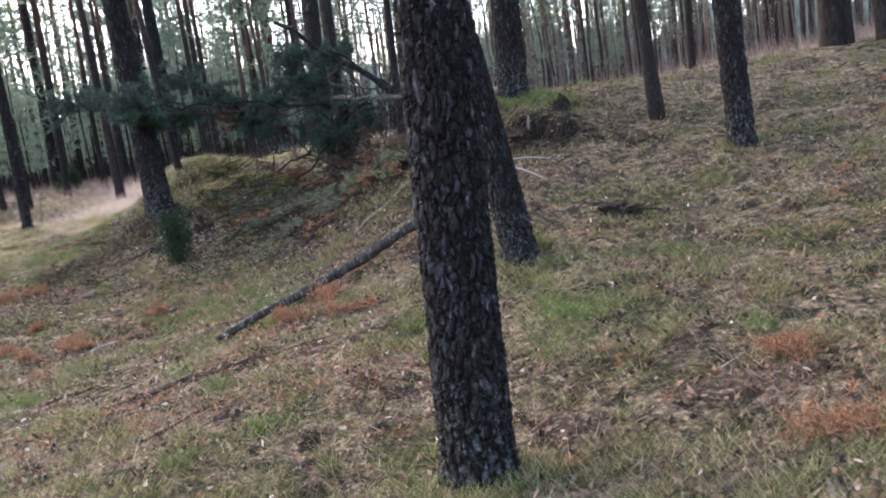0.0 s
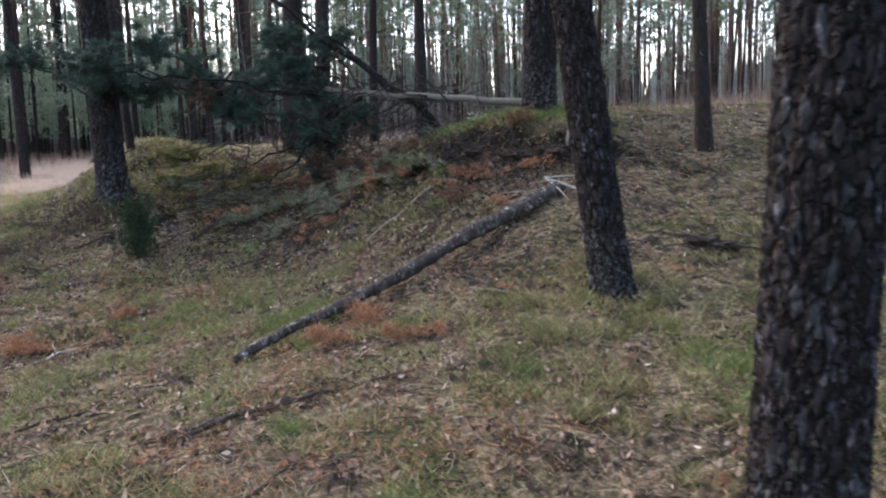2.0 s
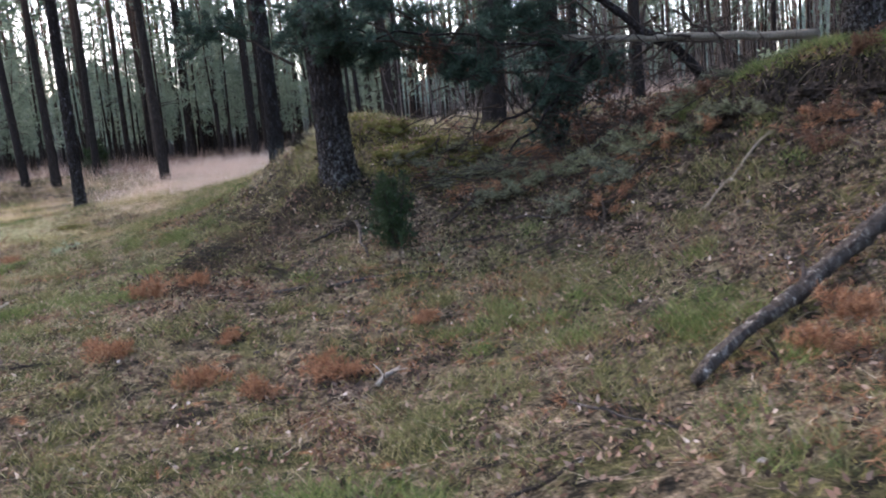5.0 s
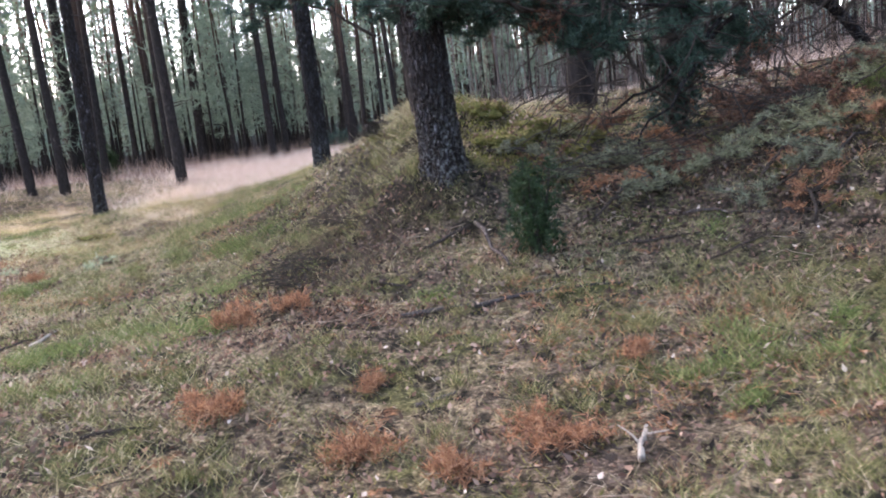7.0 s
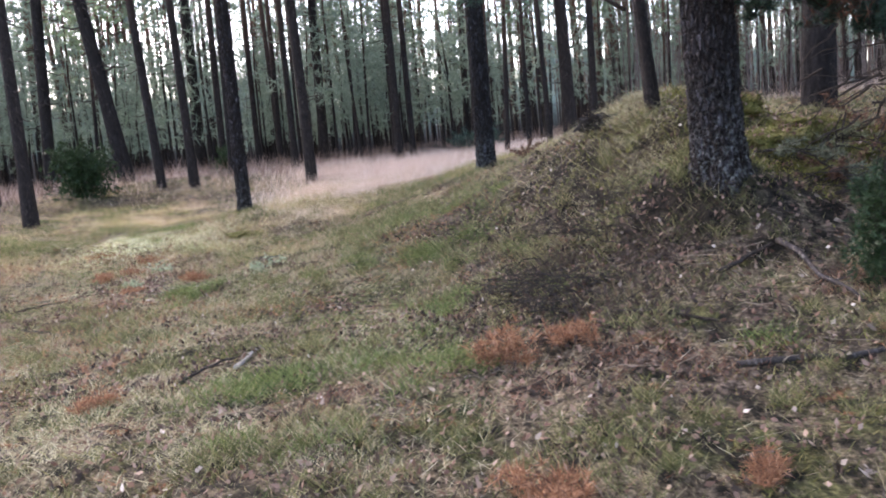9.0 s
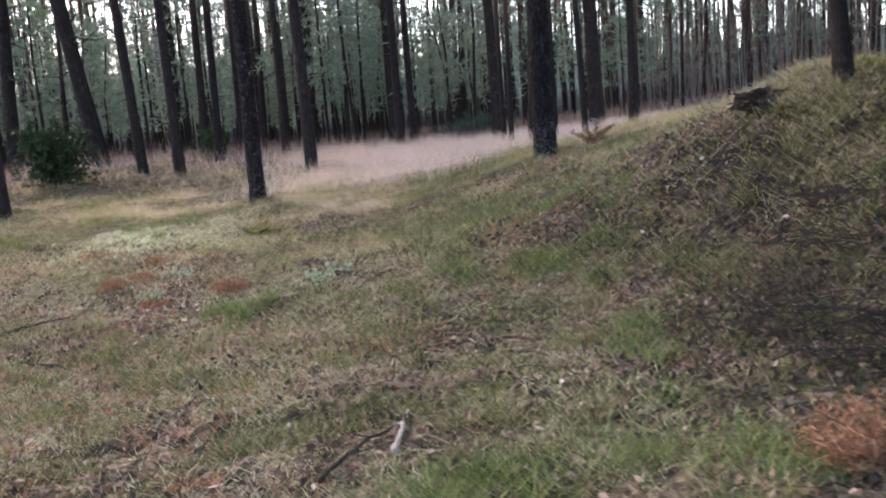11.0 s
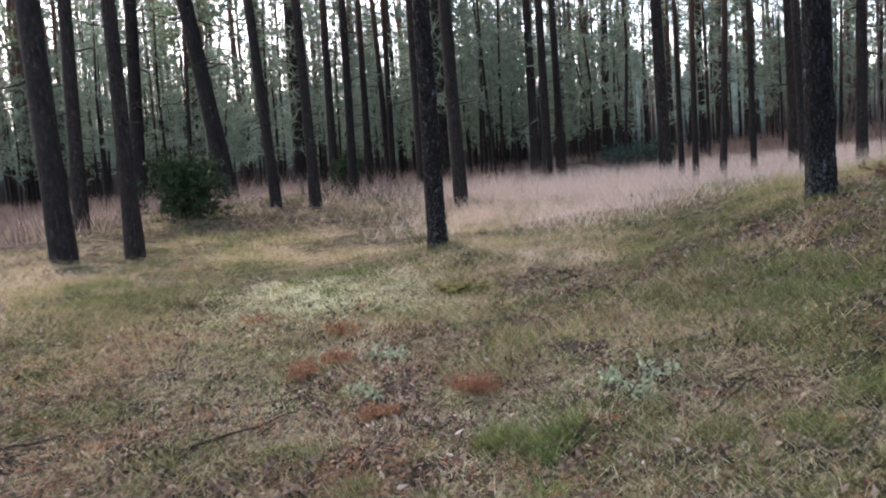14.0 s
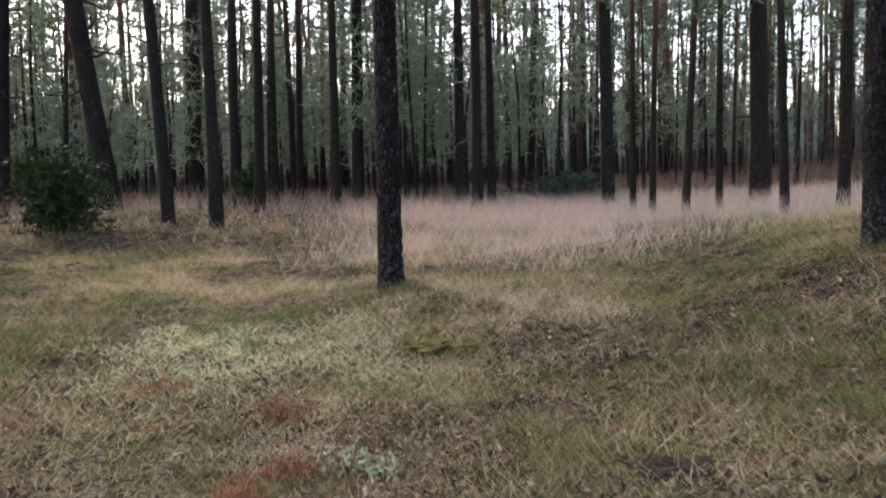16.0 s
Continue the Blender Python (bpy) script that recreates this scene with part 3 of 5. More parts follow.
far = mesh_object("distant_pine_forest", *joined(far_t), BARK_FAR)
tagged(far, "dense stand of distant thin pine trunks", "forest", kind="stuff")
mesh_object("crown", *tufts(np.concatenate(far_n), 0.75, 0.055, 6, 0.1), NEEDLES_HAZE, far)

# young pines between the old trunks, green from low down
young_t, young_n = [], []
for k in range(320):
    x, y = rng.uniform(-36, 14), rng.uniform(37, 68)
    if x > -7 and rng.random() < (0.6 if x > 5 else 0.4) or not room(x, y, 0.7):
        continue
    hgt, z0 = rng.uniform(4.5, 9.5), float(land(x, y))
    young_t.append(tube([(x, y, z0 - 0.2), (x + rng.normal() * 0.1, y, z0 + hgt * 0.5), (x + rng.normal() * 0.2, y, z0 + hgt)], [0.06, 0.045, 0.012], 5, cap=False))
    m = 78
    part_up = rng.uniform(0.28, 1.0, m)
    reach = 1.15 * (1.12 - part_up) ** 0.6
    young_n.append(np.stack([x + rng.normal(size=m) * reach * 0.75, y + rng.normal(size=m) * reach * 0.75, z0 + hgt * part_up], -1))
young = mesh_object("young_pine_thicket", *joined(young_t), BARK_FAR)
tagged(young, "thicket of young grey-green pines between the old trunks", "forest", kind="stuff")
mesh_object("crown", *tufts(np.concatenate(young_n), 0.42, 0.02, 10, 0.25), NEEDLES_HAZE, young)

# thin bare saplings and tall brush behind the bank
saplings = []
for k in range(1000):
    x, y = rng.uniform(-4, 34), rng.uniform(19, 55)
    if x < -4 + 0.12 * (y - 19) or not room(x, y, 0.3):
        continue
    z0, hgt, r0 = float(land(x, y)), rng.uniform(1.5, 6.0), rng.uniform(0.008, 0.024)
    top = np.array([x + rng.normal() * 0.2, y + rng.normal() * 0.2, z0 + hgt])
    saplings.append(tube(bent((x, y, z0 - 0.1), top, 5, 0, 0.06), np.linspace(r0, r0 * 0.3, 5), 4, cap=False))
    for q_ in range(4):
        a_ = np.array([x, y, z0]) + (top - [x, y, z0]) * rng.uniform(0.25, 0.9)
        saplings.append(tube(bent(a_, a_ + [rng.normal() * 0.35, rng.normal() * 0.35, rng.uniform(0.1, 0.5)], 3, 0, 0.1), [r0 * 0.5, r0 * 0.35, r0 * 0.15], 3, cap=False))
tagged(mesh_object("sapling_thicket", *joined(saplings), SAPLING), "thin bare grey saplings behind the bank", "saplings", kind="stuff")

# the tree line that closes the view, beyond the last trunks
ring = np.linspace(0, 2 * math.pi, 721)[:-1]
tops = 13.5 + 3.0 / (1 + np.exp((ring - 2.0) / 0.12)) + 2.0 * np.sin(ring * 37) * np.sin(ring * 23 + 1) + rng.normal(size=720) * 2.6
ring_v = np.concatenate([np.stack([-5 + 150 * np.cos(ring), 10 + 150 * np.sin(ring), np.full(720, -3.0)], -1),
                         np.stack([-5 + 150 * np.cos(ring), 10 + 150 * np.sin(ring), tops], -1)])
k = np.arange(720)
backdrop = mesh_object("backdrop", ring_v, np.stack([k, (k + 1) % 720, 720 + (k + 1) % 720, 720 + k], -1), BACKDROP)
tagged(backdrop, "far dark tree line of the pine forest", "backdrop", kind="structure")

# dry undergrowth between the pines
under = np.stack([rng.uniform(-45, 40, 150000), rng.uniform(14, 62, 150000)], -1)
du = np.hypot(under[:, 0] + 6, under[:, 1] - 12)
under = under[(du > 20) & (rng.random(len(under)) < clump_at(under[:, 0], under[:, 1])) & ~((np.abs(under[:, 0] + 8) < 9) & (under[:, 1] < 33))]
under = np.column_stack([under, floor_z(under[:, 0], under[:, 1]) - 0.02])
brush = mesh_object("undergrowth", *blades(under, 0.62, 0.012, 0.5), BRUSH)
tagged(brush, "dry brown and pinkish undergrowth between the pines", "undergrowth", kind="stuff")

tall_brush = np.stack([rng.uniform(-4, 36, 110000), rng.uniform(21, 56, 110000)], -1)
tall_brush = tall_brush[(tall_brush[:, 0] > 1 + 0.2 * (tall_brush[:, 1] - 21)) & (rng.random(len(tall_brush)) < clump_at(tall_brush[:, 0] * 1.3, tall_brush[:, 1]))]
tall_brush = np.column_stack([tall_brush, floor_z(tall_brush[:, 0], tall_brush[:, 1]) - 0.02])
tagged(mesh_object("tall_brush", *blades(tall_brush, 0.8, 0.006, 0.8), BRUSH), "tall dry greyish-pink brush behind the bank", "undergrowth", kind="stuff")

# ---- fallen wood ----
def on_floor(x, y, up=0.0):
    return (x, y, float(floor_z(x, y)) + up)


def fallen_log():
    a, b = np.array(on_floor(-2.25, 7.95, 0.03)), np.array((0.98, 10.15, 1.12))
    line = bent(a, b, 60, 0.03, 0.05)
    line[:, 1] += 0.05 * np.sin(np.linspace(0, 7.0, 60)) + 0.02 * np.sin(np.linspace(0, 19.0, 60))
    line[:, 2] += 0.02 * np.sin(np.linspace(0.5, 11.0, 60))
    v, f = tube(line, np.linspace(0.034, 0.088, 60) * (1 + 0.12 * np.sin(np.linspace(0, 31, 60)) * rng.random(60)), 22, 0.13)
    root = mesh_object("fallen_log", v, f, LOG_BARK)
    tagged(root, "long thin fallen log with grey peeling bark lying up the slope", "log")
    for at, turn, ln in ((0.3, 1.2, 0.12), (0.42, -1.0, 0.1), (0.62, 2.0, 0.14), (0.8, 0.6, 0.1)):
        p = line[int(at * 59)]
        mesh_object("branch_stub", *tube(bent(p, p + [math.cos(turn) * ln, math.sin(turn) * ln, ln], 4, 0, 0.1), [0.02, 0.016, 0.013, 0.01], 6), DEAD_WOOD, root)
    for end, r0 in (((1.5, 10.2, 1.16), 0.012), ((1.36, 9.7, 0.95), 0.015), ((0.98, 9.85, 0.98), 0.008)):
        mesh_object("broken_limb", *tube(bent((0.84, 10.25, 1.2), end, 10, -0.02, 0.06), np.linspace(r0, r0 * 0.6, 10), 7, 0.08), WHITE_WOOD, root, smooth=True)
    return root


fallen_log()


CLUMPS = [(-5.9, 14.6, 2.95), (-4.45, 13.1, 2.75), (-4.3, 13.3, 2.5), (-3.9, 14.1, 3.05), (-3.95, 14.1, 2.45), (-3.4, 14.6, 2.75), (-3.15, 14.6, 2.45),
          (-2.2, 14.9, 3.3), (-2.15, 14.9, 2.85), (-1.4, 14.85, 3.2), (-1.55, 14.85, 2.4), (-2.75, 14.6, 2.3), (-2.5, 14.7, 2.6), (-1.8, 14.8, 2.7), (-4.7, 13.9, 2.7), (-2.74, 14.3, 2.15), (-1.8, 14.5, 1.9), (-1.0, 14.7, 2.0)]


def toppled_pine():
    """A young pine broken over: its pale stem lies level, its dark crown hangs over the hollow."""
    root = new("toppled_pine")
    tagged(root, "broken young pine with level pale stem and hanging dark green crown", "fallen tree")
    mesh_object("stem", *tube(bent((1.62, 14.15, 2.2), (-1.5, 14.75, 2.5), 20, 0.03, 0.05), np.linspace(0.06, 0.04, 20), 12, 0.03), PALE_WOOD, root, smooth=True)
    arms = [((0.3, 14.55, 1.78), (-2.3, 14.8, 3.9), 0.07), ((-0.1, 14.6, 2.35), (-1.75, 14.9, 3.65), 0.03),
            ((-0.9, 14.7, 2.35), (-2.6, 14.4, 1.35), 0.03), ((-1.6, 14.7, 2.4), (-4.6, 13.5, 2.7), 0.02), ((-1.2, 14.6, 2.4), (-2.4, 14.2, 1.0), 0.025)]
    spots, aims = [], []
    for n, (a, b, r0) in enumerate(arms):
        line = bent(a, b, 12, 0.0 if n < 2 else -0.12 if n == 3 else 0.1, 0.2)
        mesh_object("limb", *tube(line, np.linspace(r0, 0.45 * r0, 12), 8, 0.04), BARK, root, smooth=True)
    twigs = []
    for n, (cx, cy, cz) in enumerate(CLUMPS):
        hub = np.array([cx, cy, cz])
        for k in range(27):
            a = hub + rng.normal(size=3) * [0.15, 0.13, 0.1]
            b = a + rng.normal(size=3) * [0.19, 0.16, 0.11] + [0, 0, 0.02]
            twigs.append(tube(bent(a, b, 4, 0.02, 0.2), np.linspace(0.009, 0.004, 4), 4, cap=False))
            m = 11
            t = rng.uniform(0.0, 1.1, m)[:, None]
            spots.append(a + (b - a) * t + rng.normal(size=(m, 3)) * 0.02)
            aims.append(np.repeat((b - a)[None] * 1.5, m, 0))
        back = np.array([min(cx + 0.9, -0.9), 0.5 * cy + 0.5 * 14.75, 2.45])
        twigs.append(tube(bent(back, hub, 7, -0.05, 0.2), np.linspace(0.02, 0.009, 7), 5, cap=False))
    for k in range(170):
        a = np.array([rng.uniform(-3.4, 1.1), 14.4 + rng.normal() * 0.3, rng.uniform(1.25, 2.6)])
        b = a + np.array([rng.normal() * 0.45, rng.normal() * 0.3, rng.normal() * 0.3 - 0.15])
        twigs.append(tube(bent(a, b, 5, 0.03, 0.35), np.linspace(0.011, 0.003, 5), 4, cap=False))
    for k in range(26):
        a = np.array([rng.uniform(-3.2, 0.8), 14.5 + rng.normal() * 0.25, rng.uniform(1.9, 2.9)])
        b = a + np.array([rng.normal() * 0.8, rng.normal() * 0.35, rng.uniform(-1.1, 0.35)])
        line = bent(a, b, 9, 0.12, 0.35)
        twigs.append(tube(line, np.linspace(0.02, 0.005, 9), 5, cap=False))
        for j_ in (3, 5, 7):
            twigs.append(tube(bent(line[j_], line[j_] + rng.normal(size=3) * [0.25, 0.15, 0.2], 5, 0, 0.3), np.linspace(0.009, 0.003, 5), 4, cap=False))
    brown = np.concatenate([np.array(c) + rng.normal(size=(45, 3)) * [0.2, 0.16, 0.16] for c in ((-1.0, 14.4, 1.75), (-0.5, 14.4, 1.35), (-3.3, 14.2, 2.35), (-1.3, 14.5, 1.3), (-0.8, 14.3, 1.15))])
    tagged(mesh_object("withered_needles", *tufts(brown, 0.09, 0.005, 14, 0.0), BRACKEN, root, label="withered brown hanging needles"), kind="stuff")
    tagged(mesh_object("twigwork", *joined(twigs), TWIG, root), kind="stuff")
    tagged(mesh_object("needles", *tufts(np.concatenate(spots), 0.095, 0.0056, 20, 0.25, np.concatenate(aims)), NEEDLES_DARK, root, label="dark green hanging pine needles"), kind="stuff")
    return root


toppled_pine()


def bush(name, x, y, height, width, count, material, label, category, stems=7, needle=0.07):
    root = new(name)
    root.location = on_floor(x, y, -0.02)
    tagged(root, label, category)
    lines, spots, aims = [], [], []
    for k in range(stems):
        th, out = rng.uniform(0, 6.28), width * rng.uniform(0.1, 0.5)
        b = np.array([math.cos(th) * out, math.sin(th) * out, height * rng.uniform(0.6, 1.0) * (1 - 0.5 * out / width)])
        line = bent((0, 0, 0), b, 7, 0, 0.15)
        lines.append(tube(line, np.linspace(0.016, 0.005, 7), 5, cap=False))
        m = count // stems
        s = rng.uniform(0.12, 1.0, m)
        p = np.stack([np.interp(s, np.linspace(0, 1, 7), line[:, c]) for c in range(3)], -1)
        spread = width * 0.22 * (1.15 - s)[:, None]
        spots.append(p + rng.normal(size=(m, 3)) * spread * [1, 1, 0.7])
    spots = np.concatenate(spots)
    spots = spots[spots[:, 2] > 0.03]
    tagged(mesh_object("stemwork", *joined(lines), TWIG, root), kind="stuff")
    mesh_object("foliage", *tufts(spots, needle, needle * 0.12, 9, 0.8), material, root)
    return root


bush("juniper_bush", -3.88, 12.3, 1.1, 0.55, 900, JUNIPER, "small dark green juniper bush at the foot of the mound", "bush", 11, 0.05)
bush("juniper_bush", -17.6, 29.6, 2.0, 1.8, 900, JUNIPER, "broad dark green juniper bush at the forest edge", "bush", 12, 0.16)
bush("juniper_bush", -15.3, 35.2, 1.5, 1.2, 500, JUNIPER, "dark green juniper bush between distant pines", "bush", 9, 0.16)
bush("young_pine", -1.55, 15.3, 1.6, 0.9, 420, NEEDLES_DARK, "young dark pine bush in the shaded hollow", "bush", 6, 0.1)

# ---- grass and litter ----

def scatter(n, x0, x1, y0, y1, keep=None):
    x, y = rng.uniform(x0, x1, n), rng.uniform(y0, y1, n)
    if keep is not None:
        k = rng.random(n) < keep(x, y)
        x, y = x[k], y[k]
    return np.stack([x, y, floor_z(x, y) - 0.01], -1)


LATTICE = np.random.default_rng(11).random((64, 64))


def value_noise(x, y, size):
    """Smooth random patches of about that size."""
    u, v = np.asarray(x, float) / size + 100, np.asarray(y, float) / size + 100
    i, j = np.floor(u).astype(int), np.floor(v).astype(int)
    a, b = u - i, v - j
    a, b = a * a * (3 - 2 * a), b * b * (3 - 2 * b)
    g = lambda p, q: LATTICE[p % 64, q % 64]
    return (g(i, j) * (1 - a) + g(i + 1, j) * a) * (1 - b) + (g(i, j + 1) * (1 - a) + g(i + 1, j + 1) * a) * b


def patches(x, y, size, sharp=3.0, bias=0.0):
    n = 0.5 * value_noise(x, y, size) + 0.3 * value_noise(x + 7, y + 3, size * 0.45) + 0.2 * value_noise(x + 3, y + 9, size * 0.2)
    return np.clip((n - 0.5 + bias) * sharp + 0.5, 0, 1)


def level(x, y):
    """1 on flat ground, less on the slopes of the banks."""
    e = 0.15
    gx_, gy_ = (land(x + e, y) - land(x - e, y)) / (2 * e), (land(x, y + e) - land(x, y - e)) / (2 * e)
    return np.clip(1.5 - 2.0 * np.hypot(gx_, gy_), 0.3, 1)


def walkside(x, y):
    """Nearness to the line walked."""
    s = np.clip(((x - 0) * -0.62 + (y - 0) * 0.78) / 19.0, 0, 1.2)
    return np.exp(-(((x + 11.8 * s + 0.5) ** 2 + (y - 14.8 * s - 3.5) ** 2) / 46.0))


def field(x, y):
    """Where the tall pale hair-grass stands, thinning out towards the walk."""
    start = np.clip(23.4 - 0.4 * (x + 8), 19.5, 26.5) + 5.0 * (value_noise(x, y, 2.2) - 0.5) + 2.0 * (value_noise(x, y, 0.6) - 0.5)
    a = np.clip((y - start) / 6.5, 0, 1) * np.clip((42 - y) / 6, 0, 1) * np.clip((14 - x) / 4, 0, 1)
    return a ** 1.7 * np.where(x < -10.5, np.clip(1 + (x + 10.5) / 3.0, 0.1, 1), 1.0)


def wispy(x, y):
    """Where longer wispy grass stands between the turf and the hair-grass."""
    a = np.clip((y - 15.5) / 5, 0, 1) * np.clip((33 - y) / 6, 0, 1) * np.clip((-1 - x) / 2, 0, 1) * np.clip((x + 20) / 3, 0, 1)
    return a * (1 - 0.9 * np.exp(-(((x + 12.0) / 1.3) ** 2 + ((y - 20.3) / 1.2) ** 2))) * (0.08 + 0.92 * patches(x + 11, y, 1.7, 5)) * np.where(x < -11.5, 0.55, 1.0)


def on_bank(x, y):
    return np.exp(-(((x + 3.7) / 0.9) ** 2 + ((y - 15.3) / 0.9) ** 2)) + 0.8 * np.exp(-(((x - 0.9) / 1.4) ** 2 + ((y - 12.6) / 0.5) ** 2)) + 0.5 * np.exp(-(((x + 4.9) / 0.8) ** 2 + ((y - 15.8) / 1.2) ** 2)) + 0.9 * np.exp(-(((x + 3.55) / 0.6) ** 2 + ((y - 14.4) / 0.5) ** 2))


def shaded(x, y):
    """Thins the grass at the mound's foot, to imitate the dark shade there."""
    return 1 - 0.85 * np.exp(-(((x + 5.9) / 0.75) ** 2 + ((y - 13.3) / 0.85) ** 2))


def trodden(x, y):
    """A lane of bare leaf litter through the clearing's grass."""
    mid = -10.85 - 0.22 * (y - 17.5) + 0.25 * np.sin(2.1 * y)
    return np.exp(-((x - mid) / 0.5) ** 2 - ((y - 18.0) / 1.9) ** 2) * (0.35 + 0.65 * patches(x + 5, y + 77, 0.45, 7, 0.12))


short = scatter(900000, -17, 8, 1.5, 26, lambda x, y: (0.1 + 0.9 * walkside(x, y)) * (0.05 + 0.95 * patches(x, y, 0.9, 7)) * level(x, y) * shaded(x, y) * (1 - 0.85 * trodden(x, y)))
grass = mesh_object("grass", *blades(short, 0.075, 0.003, 1.2), GRASS)
tagged(grass, "short tangled green and straw-coloured forest grass", "grass", kind="stuff")
hubs = scatter(7200, -16, 7, 2, 24, lambda x, y: (0.12 + 0.88 * walkside(x, y)) * patches(x + 40, y, 1.3, 7, np.where(y < 11, 0.06, -0.02)))
bank_hubs = np.stack([-7.9 + rng.normal(size=170) * 0.9, 18.9 + rng.normal(size=170) * 1.4, np.zeros(170)], -1)
hubs = np.concatenate([hubs, bank_hubs])
for x, y, dia, *_ in NEAR_PINES:
    th = rng.uniform(0, 6.28, 12)
    rr = dia * 0.55 + rng.uniform(0.0, 0.16, 12)
    hubs = np.concatenate([hubs, np.stack([x + rr * np.cos(th), y + rr * np.sin(th), th * 0], -1)])
tuft_p = np.repeat(hubs, 110, 0)
tuft_p[:, :2] += rng.normal(size=(len(tuft_p), 2)) * np.repeat(rng.uniform(0.03, 0.11, len(hubs)), 110)[:, None]
tuft_p[:, 2] = floor_z(tuft_p[:, 0], tuft_p[:, 1]) - 0.01
tussocks = mesh_object("grass_tussocks", *blades(tuft_p, 0.1, 0.0027, 1.0), TUSSOCK)
tagged(tussocks, "fine green and yellowing grass tussocks", "grass", kind="stuff")
tall = scatter(620000, -24, 14, 19, 42, lambda x, y: field(x, y) * (0.3 + 0.7 * patches(x, y, 1.4, 3, 0.1)))
hair = mesh_object("hair_grass", *blades(tall, 0.38, 0.003, 0.7), HAIR)
tagged(hair, "tall pale pinkish dry hair-grass in the clearing", "grass", kind="stuff")
wisp_p = scatter(560000, -20, -1, 15, 33, wispy)
wisp = mesh_object("wispy_grass", *blades(wisp_p, 0.15, 0.002, 1.1), WISP)
tagged(wisp, "long wispy straw and olive grass in the clearing", "grass", kind="stuff")
moss_p = scatter(110000, -6.5, 3, 11.5, 18, on_bank)
moss = mesh_object("moss_cushions", *blades(moss_p, 0.055, 0.006, 0.8), MOSS)
tagged(moss, "yellow-green moss cushions on the banks", "moss", kind="stuff")
litter_p = scatter(105000, -15, 6, 2, 21, lambda x, y: (0.12 + 0.88 * walkside(x, y)) * (0.25 + 0.75 * (1 - patches(x, y, 1.1, 4))))
litter_p = np.concatenate([litter_p, scatter(22000, -12.5, -9.5, 15, 21.5, trodden)])
lv, lf = tufts(litter_p + [0, 0, 0.025], 0.055, 0.014, 1, 0.1, flat=True)
tagged(mesh_object("leaf_litter", lv, lf, LEAF), "small curled brown and grey fallen leaves", "leaves", kind="stuff")
# leaf litter whose dark colour also carries the shade under the toppled crown
shade_leaf_p = scatter(44000, -4, 2.2, 10.3, 15.2, lambda x, y: np.exp(-(((x + 1.3) / 1.7) ** 2 + ((y - 13.3) / 1.2) ** 2)) + 0.6 * np.exp(-(((x - 0.3) / 0.9) ** 2 + ((y - 11.2) / 0.8) ** 2)))
hv, hf = tufts(shade_leaf_p + [0, 0, 0.02], 0.065, 0.017, 1, 0.3, flat=True)
tagged(mesh_object("hollow_litter", hv, hf, SHADE_LEAF), "brown leaf litter in the hollow, coloured dark for the crown's shade", "leaves", kind="stuff")
rust_p = scatter(60000, -15, 6, 2, 21, lambda x, y: (0.1 + 0.9 * walkside(x, y)) * patches(x + 27, y + 13, 1.1, 9, -0.12))
rv, rf = tufts(rust_p + [0, 0, 0.03], 0.075, 0.0035, 5, 0.25)
tagged(mesh_object("needle_litter", rv, rf, RUST), "rust-brown fallen pine needles in the grass", "dead needles", kind="stuff")
twig_p = scatter(5000, -14, 6, 2, 20, walkside)
tl = []
for p in twig_p[:2600]:
    th, ln = rng.uniform(0, 6.28), rng.uniform(0.06, 0.3)
    e = np.array([p[0] + math.cos(th) * ln, p[1] + math.sin(th) * ln, 0])
    e[2] = float(floor_z(e[0], e[1])) + 0.02
    tl.append(tube(bent(p + [0, 0, 0.03], e, 4, -0.01, 0.25), np.linspace(0.005, 0.002, 4), 3, cap=False))
tagged(mesh_object("fallen_twigs", *joined(tl[:1500]), TWIG), "thin dark fallen twigs strewn on the ground", "twigs", kind="stuff")
tagged(mesh_object("bleached_twigs", *joined(tl[1500:]), PALE_WOOD), "thin bleached twigs strewn on the ground", "twigs", kind="stuff")
drape = scatter(100000, -7.2, -2.5, 12.6, 17.6, lambda x, y: np.exp(-(((x + 4.9) / 0.9) ** 2 + ((y - 15.6) / 1.0) ** 2)) * (0.1 + 0.9 * patches(x, y + 30, 0.6, 6)))
drape_ob = mesh_object("draping_grass", *blades(drape, 0.075, 0.0021, 1.8, 1.3), DRY)
tagged(drape_ob, "long straw-coloured grass draping over the mound", "grass", kind="stuff")
dry_p = scatter(340000, -16, -5, 7, 23, lambda x, y: 1.3 * np.exp(-(((x + 10.2) / 3.0) ** 2 + ((y - 14.2) / 4.5) ** 2)) * patches(x + 20, y, 1.3, 5, 0.06) + 0.9 * np.exp(-(((x + 8.3) / 1.6) ** 2 + ((y - 11.3) / 2.2) ** 2)) * patches(x + 20, y, 1.3, 5, 0.1) + 0.9 * np.exp(-(((x + 11.3) / 1.4) ** 2 + ((y - 18.9) / 1.5) ** 2)) * (0.3 + 0.7 * patches(x, y + 17, 0.6, 6)))
pale = scatter(150000, -15, -9.0, 17.4, 23.6, lambda x, y: np.exp(-(((x + 12.0) / 1.2) ** 2 + ((y - 20.6) / 0.9) ** 2)) * (0.3 + 0.7 * patches(x, y, 0.5, 5)))
turf = mesh_object("pale_turf", *blades(pale, 0.06, 0.005, 1.6), PALE_TURF)
tagged(turf, "patch of pale yellow-green low turf in the clearing", "grass", kind="stuff")
dry = mesh_object("dry_grass", *blades(dry_p, 0.055, 0.0025, 1.6), DRY)
tagged(dry, "flattened bleached dry grass in the clearing", "grass", kind="stuff")

